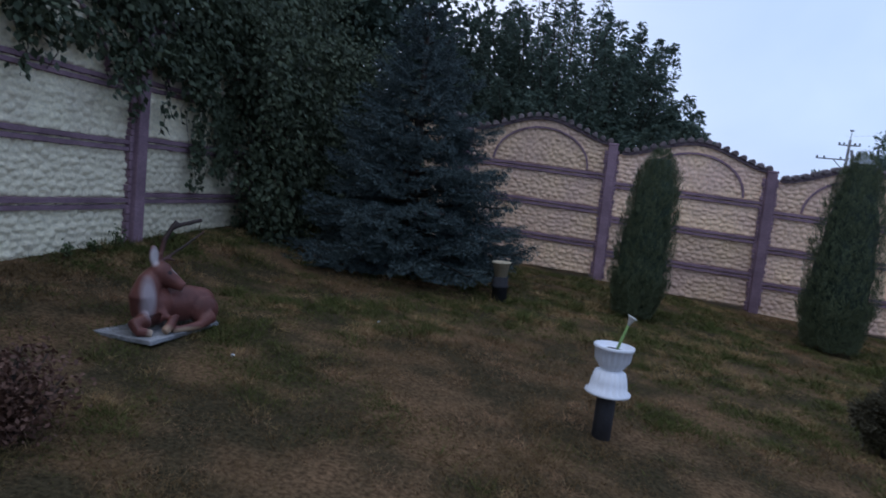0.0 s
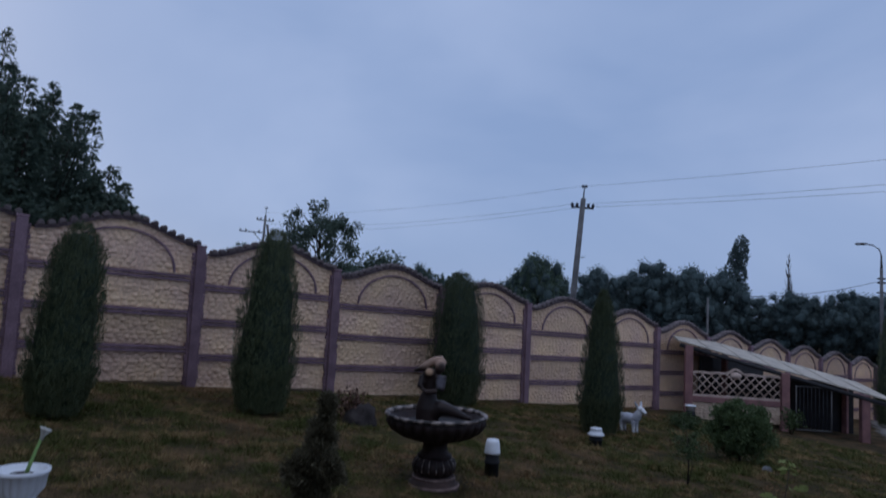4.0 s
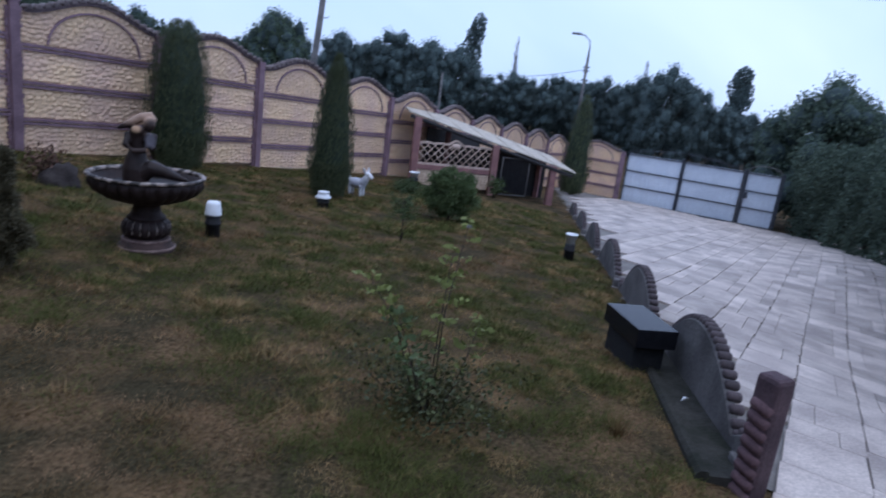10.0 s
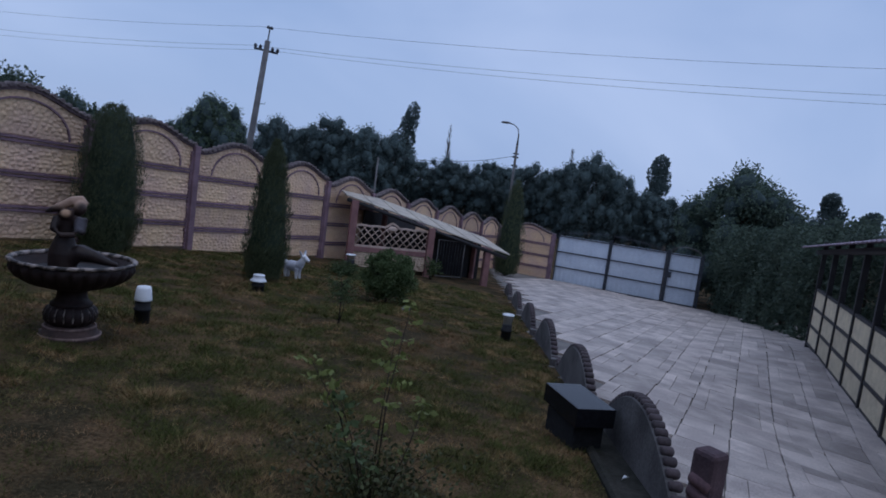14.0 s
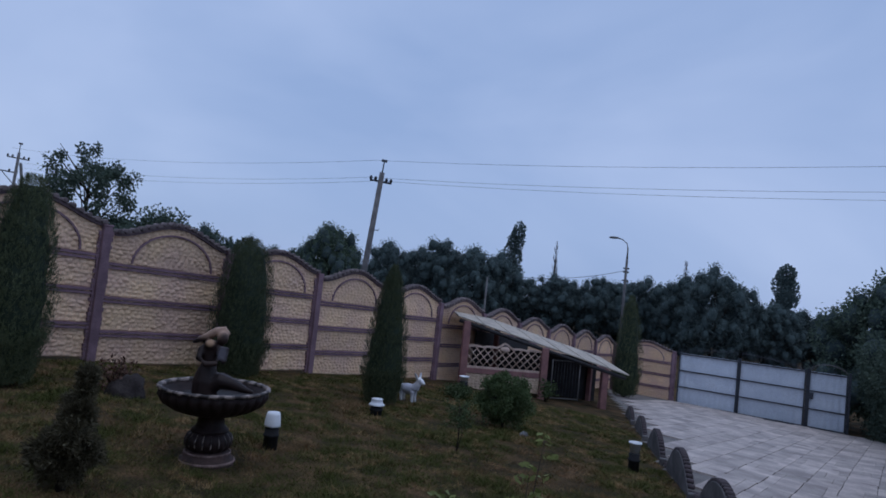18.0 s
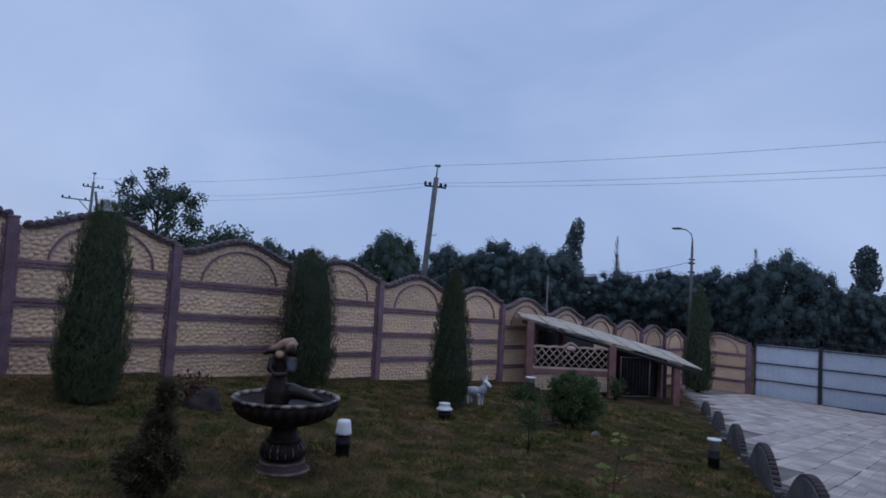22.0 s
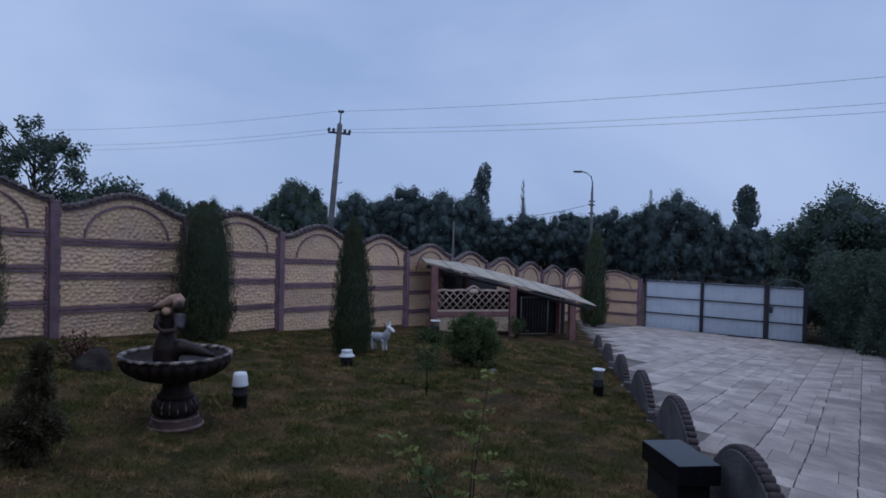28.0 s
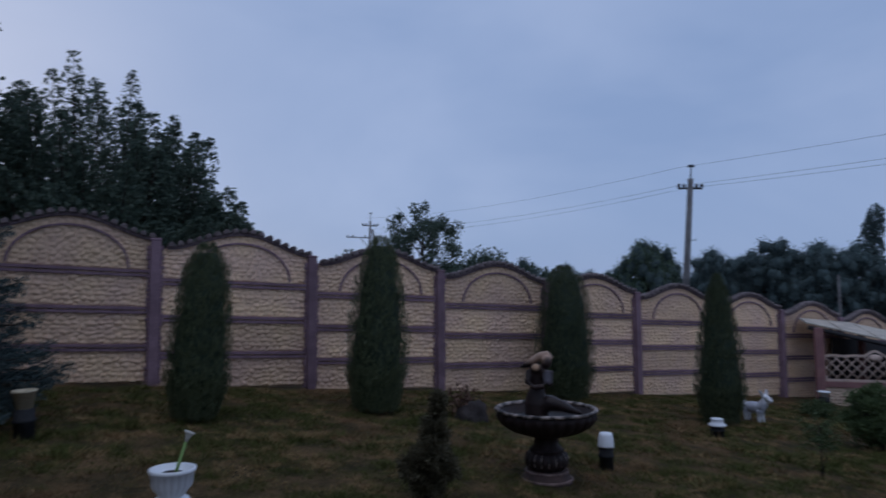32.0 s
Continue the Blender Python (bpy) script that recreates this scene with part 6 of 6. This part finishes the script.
bm = lathe([(0.21, -0.05), (0.20, 0.04), (0.185, 0.11), (0.155, 0.17), (0.10, 0.205), (0.03, 0.215)], 30)
for v in bm.verts:
    v.co *= 1 + 0.30 * noise.noise(v.co * 8)
thing("soil_mound", Matrix.Translation((3.50, -2.16, ground(3.50, -2.16))), "low heap of dark dug soil near the fence", "soil", data=mesh(bm, "soil_mound", M_HEAP))
shrub("rust_shrub", 3.46, -2.02, 0.42, 0.20, 420, 0.05, L_RUST, 138, "small rust-brown seedling on dug soil", 0.2, 8)

for k, (x, y, h) in enumerate(((-3.97, -4.72, 0.22), (-3.96, -4.98, 0.11), (-3.95, -5.25, 0.12), (-3.96, -4.05, 0.09))):
    shrub("weed", x, y, h, 0.07, 90, 0.030, L_BUSH, 160 + k, "small weed growing at the fence foot", 0.1, 6, 0.35)
for x, y in ((-2.28, -5.86), (-1.81, -4.53)):
    thing("pebble", Matrix.Translation((x, y, ground(x, y))), "white pebble on the worn lawn", "pebble", "white pebbles", data=mesh(lathe([(0.010, -0.005), (0.013, 0.004), (0.005, 0.010)], 7), "pebble", M_WHITE))

# ---- grass ----
def lawn_ok(x, y):
    side = (x - EDGE_A.x) * EDGE_D.y - (y - EDGE_A.y) * EDGE_D.x
    along = (x - EDGE_A.x) * EDGE_D.x + (y - EDGE_A.y) * EDGE_D.y
    return side < (-0.05 if along > 3.3 else -0.20) if x > 2.6 else y > -11.5


GX, GY, GS = np.arange(-4.4, 16.2, 0.1), np.arange(-11.1, 0.05, 0.1), 0.1
G_Z = np.array([[ground(x, y) + 0.02 * noise.noise((x * 0.9, y * 0.9, 0)) for y in GY] for x in GX])
G_DRY = np.array([[0.9 * noise.noise((x * 0.6, y * 0.6, 4.0)) + 0.75 * noise.noise((x * 2.4, y * 2.4, 9.0)) + 0.75 * math.exp(-((x + 0.9) ** 2 + (y + 6.1) ** 2) / 2.2) + 0.5 * math.exp(-((x - 0.5) ** 2 + (y + 6.5) ** 2) / 1.8) for y in GY] for x in GX])
G_TUFT = np.array([[0.5 + 0.9 * noise.noise((x * 3.1, y * 3.1, 2.0)) + 0.5 * noise.noise((x * 1.2, y * 1.2, 7.0)) for y in GY] for x in GX])
G_OK = np.array([[1.0 if lawn_ok(x, y) else 0.0 for y in GY] for x in GX])


def between(table, x, y):
    """The table's value at a place between its nodes."""
    fx_, fy_ = (x - GX[0]) / GS, (y - GY[0]) / GS
    i, j = fx_.astype(int), fy_.astype(int)
    u, v = fx_ - i, fy_ - j
    return (table[i, j] * (1 - u) + table[i + 1, j] * u) * (1 - v) + (table[i, j + 1] * (1 - u) + table[i + 1, j + 1] * u) * v


def strewn(count, seed, want_dry):
    """Places on the lawn, denser towards its near corner, in the dry or the green stretches."""
    rng = np.random.default_rng(seed)
    dist = 0.1 + 14.6 * rng.uniform(0, 1, 6 * count) ** 1.3
    a = np.radians(np.where(rng.uniform(0, 1, 6 * count) < 0.93, rng.uniform(-62, 100, 6 * count), rng.uniform(100, 298, 6 * count)))
    x, y = -0.4 + dist * np.sin(a), -9.1 + dist * np.cos(a)
    keep = (x > -4.2) & (x < 15.9) & (y > -10.9) & (y < -0.16)
    x, y, dist = x[keep], y[keep], dist[keep]
    keep = (between(G_OK, x, y) > 0.7) & ((between(G_DRY, x, y) + rng.normal(0, 0.16, len(x)) > 0.24) == want_dry)
    return rng, x[keep][:count], y[keep][:count], dist[keep][:count]


def blade_mesh(name, material, rng, x, y, h, lean, dist):
    """Thin blades, each one triangle, rooted at x, y."""
    n = len(x)
    p = np.stack([x, y, between(G_Z, x, y)], 1)
    a = rng.uniform(0, 6.28, n)
    w = (0.0008 + 0.00050 * dist) * rng.uniform(0.7, 1.3, n)
    base = p - np.array([0, 0, 0.008])
    across = np.stack([np.cos(a) * w, np.sin(a) * w, np.zeros(n)], 1)
    v = np.stack([base + across, base - across, base + np.stack([lean[:, 0], lean[:, 1], h], 1)], 1).reshape(-1, 3)
    me = bpy.data.meshes.new(name)
    me.vertices.add(3 * n)
    me.vertices.foreach_set("co", v.ravel())
    me.loops.add(3 * n)
    me.loops.foreach_set("vertex_index", np.arange(3 * n))
    me.polygons.add(n)
    me.polygons.foreach_set("loop_start", np.arange(n) * 3)
    me.materials.append(material)
    me.update(calc_edges=True)
    return me


def blades(name, count, material, seed, want_dry, height):
    rng, x, y, dist = strewn(count, seed, want_dry)
    h = rng.uniform(0.4, 1.3, len(x)) * height * np.clip(0.6 + 0.08 * dist, 0.6, 1.1) * (0.45 + 1.0 * np.clip(between(G_TUFT, x, y), 0, 1.3))
    return blade_mesh(name, material, rng, x, y, h, rng.normal(0, 1.1, (len(x), 2)) * h[:, None], dist)


def clumps(name, count, each, material, seed, want_dry, height):
    """Tufts: blades that spread from common roots and hang outwards."""
    rng, x, y, dist = strewn(count, seed, want_dry)
    tall = height * rng.lognormal(0, 0.35, len(x)) * (0.2 + 1.25 * np.clip(between(G_TUFT, x, y), 0, 1.2))
    tall *= np.clip(0.42 + 0.085 * dist, 0.5, 1.0)
    x, y, dist, tall = [np.repeat(v, each) for v in (x, y, dist, tall)]
    n = len(x)
    a, u = rng.uniform(0, 6.28, n), np.sqrt(rng.uniform(0, 1, n))
    r = (0.012 + 0.55 * tall) * u
    h = tall * (1.05 - 0.55 * u) * rng.uniform(0.6, 1.1, n)
    lean = np.stack([np.cos(a), np.sin(a)], 1) * (tall * u * 0.95)[:, None] + rng.normal(0, 0.25, (n, 2)) * tall[:, None]
    return blade_mesh(name, material, rng, x + r * np.cos(a), y + r * np.sin(a), h, lean, dist)


thing("grass", Matrix(), "short patchy green lawn grass", "grass", kind="stuff", data=blades("grass", 300000, L_GRASS, 141, False, 0.036))
thing("dry_grass", Matrix(), "dry yellow-brown lawn grass in worn patches", "grass", kind="stuff", data=blades("dry_grass", 280000, L_DRY, 142, True, 0.026))
thing("grass_tufts", Matrix(), "taller uneven green tufts in the lawn", "grass", kind="stuff", data=clumps("grass_tufts", 17000, 18, L_GRASS, 143, False, 0.066))
thing("dry_tufts", Matrix(), "pale straw-coloured tufts in the lawn", "grass", kind="stuff", data=clumps("dry_tufts", 7500, 14, L_DRY, 144, True, 0.050))

# ---- paving ----
def paved(x, y):
    side = (x - EDGE_A.x) * EDGE_D.y - (y - EDGE_A.y) * EDGE_D.x
    return x < 24.7 and y > -13.0 and (side > 0.12 if x > 2.9 else y < -9.25) and x > 1.2


paving = thing("pavement", Matrix(), "grey stone slab driveway paving in long rows", "paving", kind="structure")
bm = bmesh.new()
grid = {}
for i in range(100):
    for j in range(52):
        x, y = 0.6 + 0.25 * i, -13.0 + 0.25 * j
        if paved(x, y) or paved(x - 0.25, y) or paved(x, y - 0.25) or paved(x - 0.25, y - 0.25):
            grid[i, j] = bm.verts.new((x, y, ground(x, y) + 0.008))
for i, j in list(grid):
    q = [(i, j), (i + 1, j), (i + 1, j + 1), (i, j + 1)]
    if all(k in grid for k in q):
        bm.faces.new([grid[k] for k in q])
part("bedding", bm, M_JOINT, paving, "dark sand bedding")
SLABS = {}


def slab_mesh(length, width):
    if (length, width) not in SLABS:
        SLABS[length, width] = mesh(box(length - 0.003, width - 0.004, 0.03, (length / 2, 0, 0), 0.002), "paving_slab", M_TILE)
    return SLABS[length, width]


# rows 0.45 wide between straight joints, each filled with large and small slabs
rng_p = random.Random(151)
slabs = []
for row in range(26):
    y = -2.2 - 0.45 * row
    x = 1.3 + rng_p.uniform(0, 0.5)
    while x < 24.5:
        length = rng_p.choice((0.3, 0.45, 0.6, 0.6, 0.9))
        yy = y - 0.02 * x
        if yy > -11.9 and all(paved(x + a, yy + o) for a in (0, length) for o in (-0.2, 0.2)):
            cut = rng_p.random()
            if cut < 0.45:
                slabs.append((x, yy, length, 0.444))
            elif cut < 0.75:
                slabs.append((x, yy + 0.074, length, 0.296))
                slabs.append((x, yy - 0.148, length, 0.148))
            else:
                slabs.append((x, yy + 0.148, length, 0.148))
                slabs.append((x, yy - 0.074, length, 0.296))
        x += length
slabs.sort(key=lambda s: (s[0] - 2) ** 2 + (s[1] + 9.5) ** 2)
far_v, far_f = [], []
for k, (x, y, length, width) in enumerate(slabs):
    z0, z1, z2 = ground(x, y), ground(x + length, y), ground(x + length / 2, y + 0.2)
    zc = (z0 + z1) / 2
    m = Matrix.Translation((x, y, z0 + 0.004 + rng_p.uniform(0, 0.0012))) @ Matrix.Rotation(math.atan2(z0 - z1, length), 4, "Y") @ Matrix.Rotation(math.atan2(z2 - zc, 0.2), 4, "X")
    if k < 300:
        part("paving_slab", slab_mesh(length, width), None, paving, "", m)
    else:
        o = len(far_v)
        far_v += [m @ Vector((u * (length - 0.003), s * (width / 2 - 0.002), h)) for h in (0, 0.03) for u, s in ((0, -1), (1, -1), (1, 1), (0, 1))]
        far_f += [[o + i for i in q] for q in ((4, 5, 6, 7), (0, 1, 5, 4), (1, 2, 6, 5), (2, 3, 7, 6), (3, 0, 4, 7))]
far_me = bpy.data.meshes.new("far_slabs")
far_me.from_pydata(far_v, [], far_f)
far_me.materials.append(M_TILE_FAR)
tagged(part("far_slabs", far_me, None, paving, "grey paving slabs near the gate"), kind="stuff")
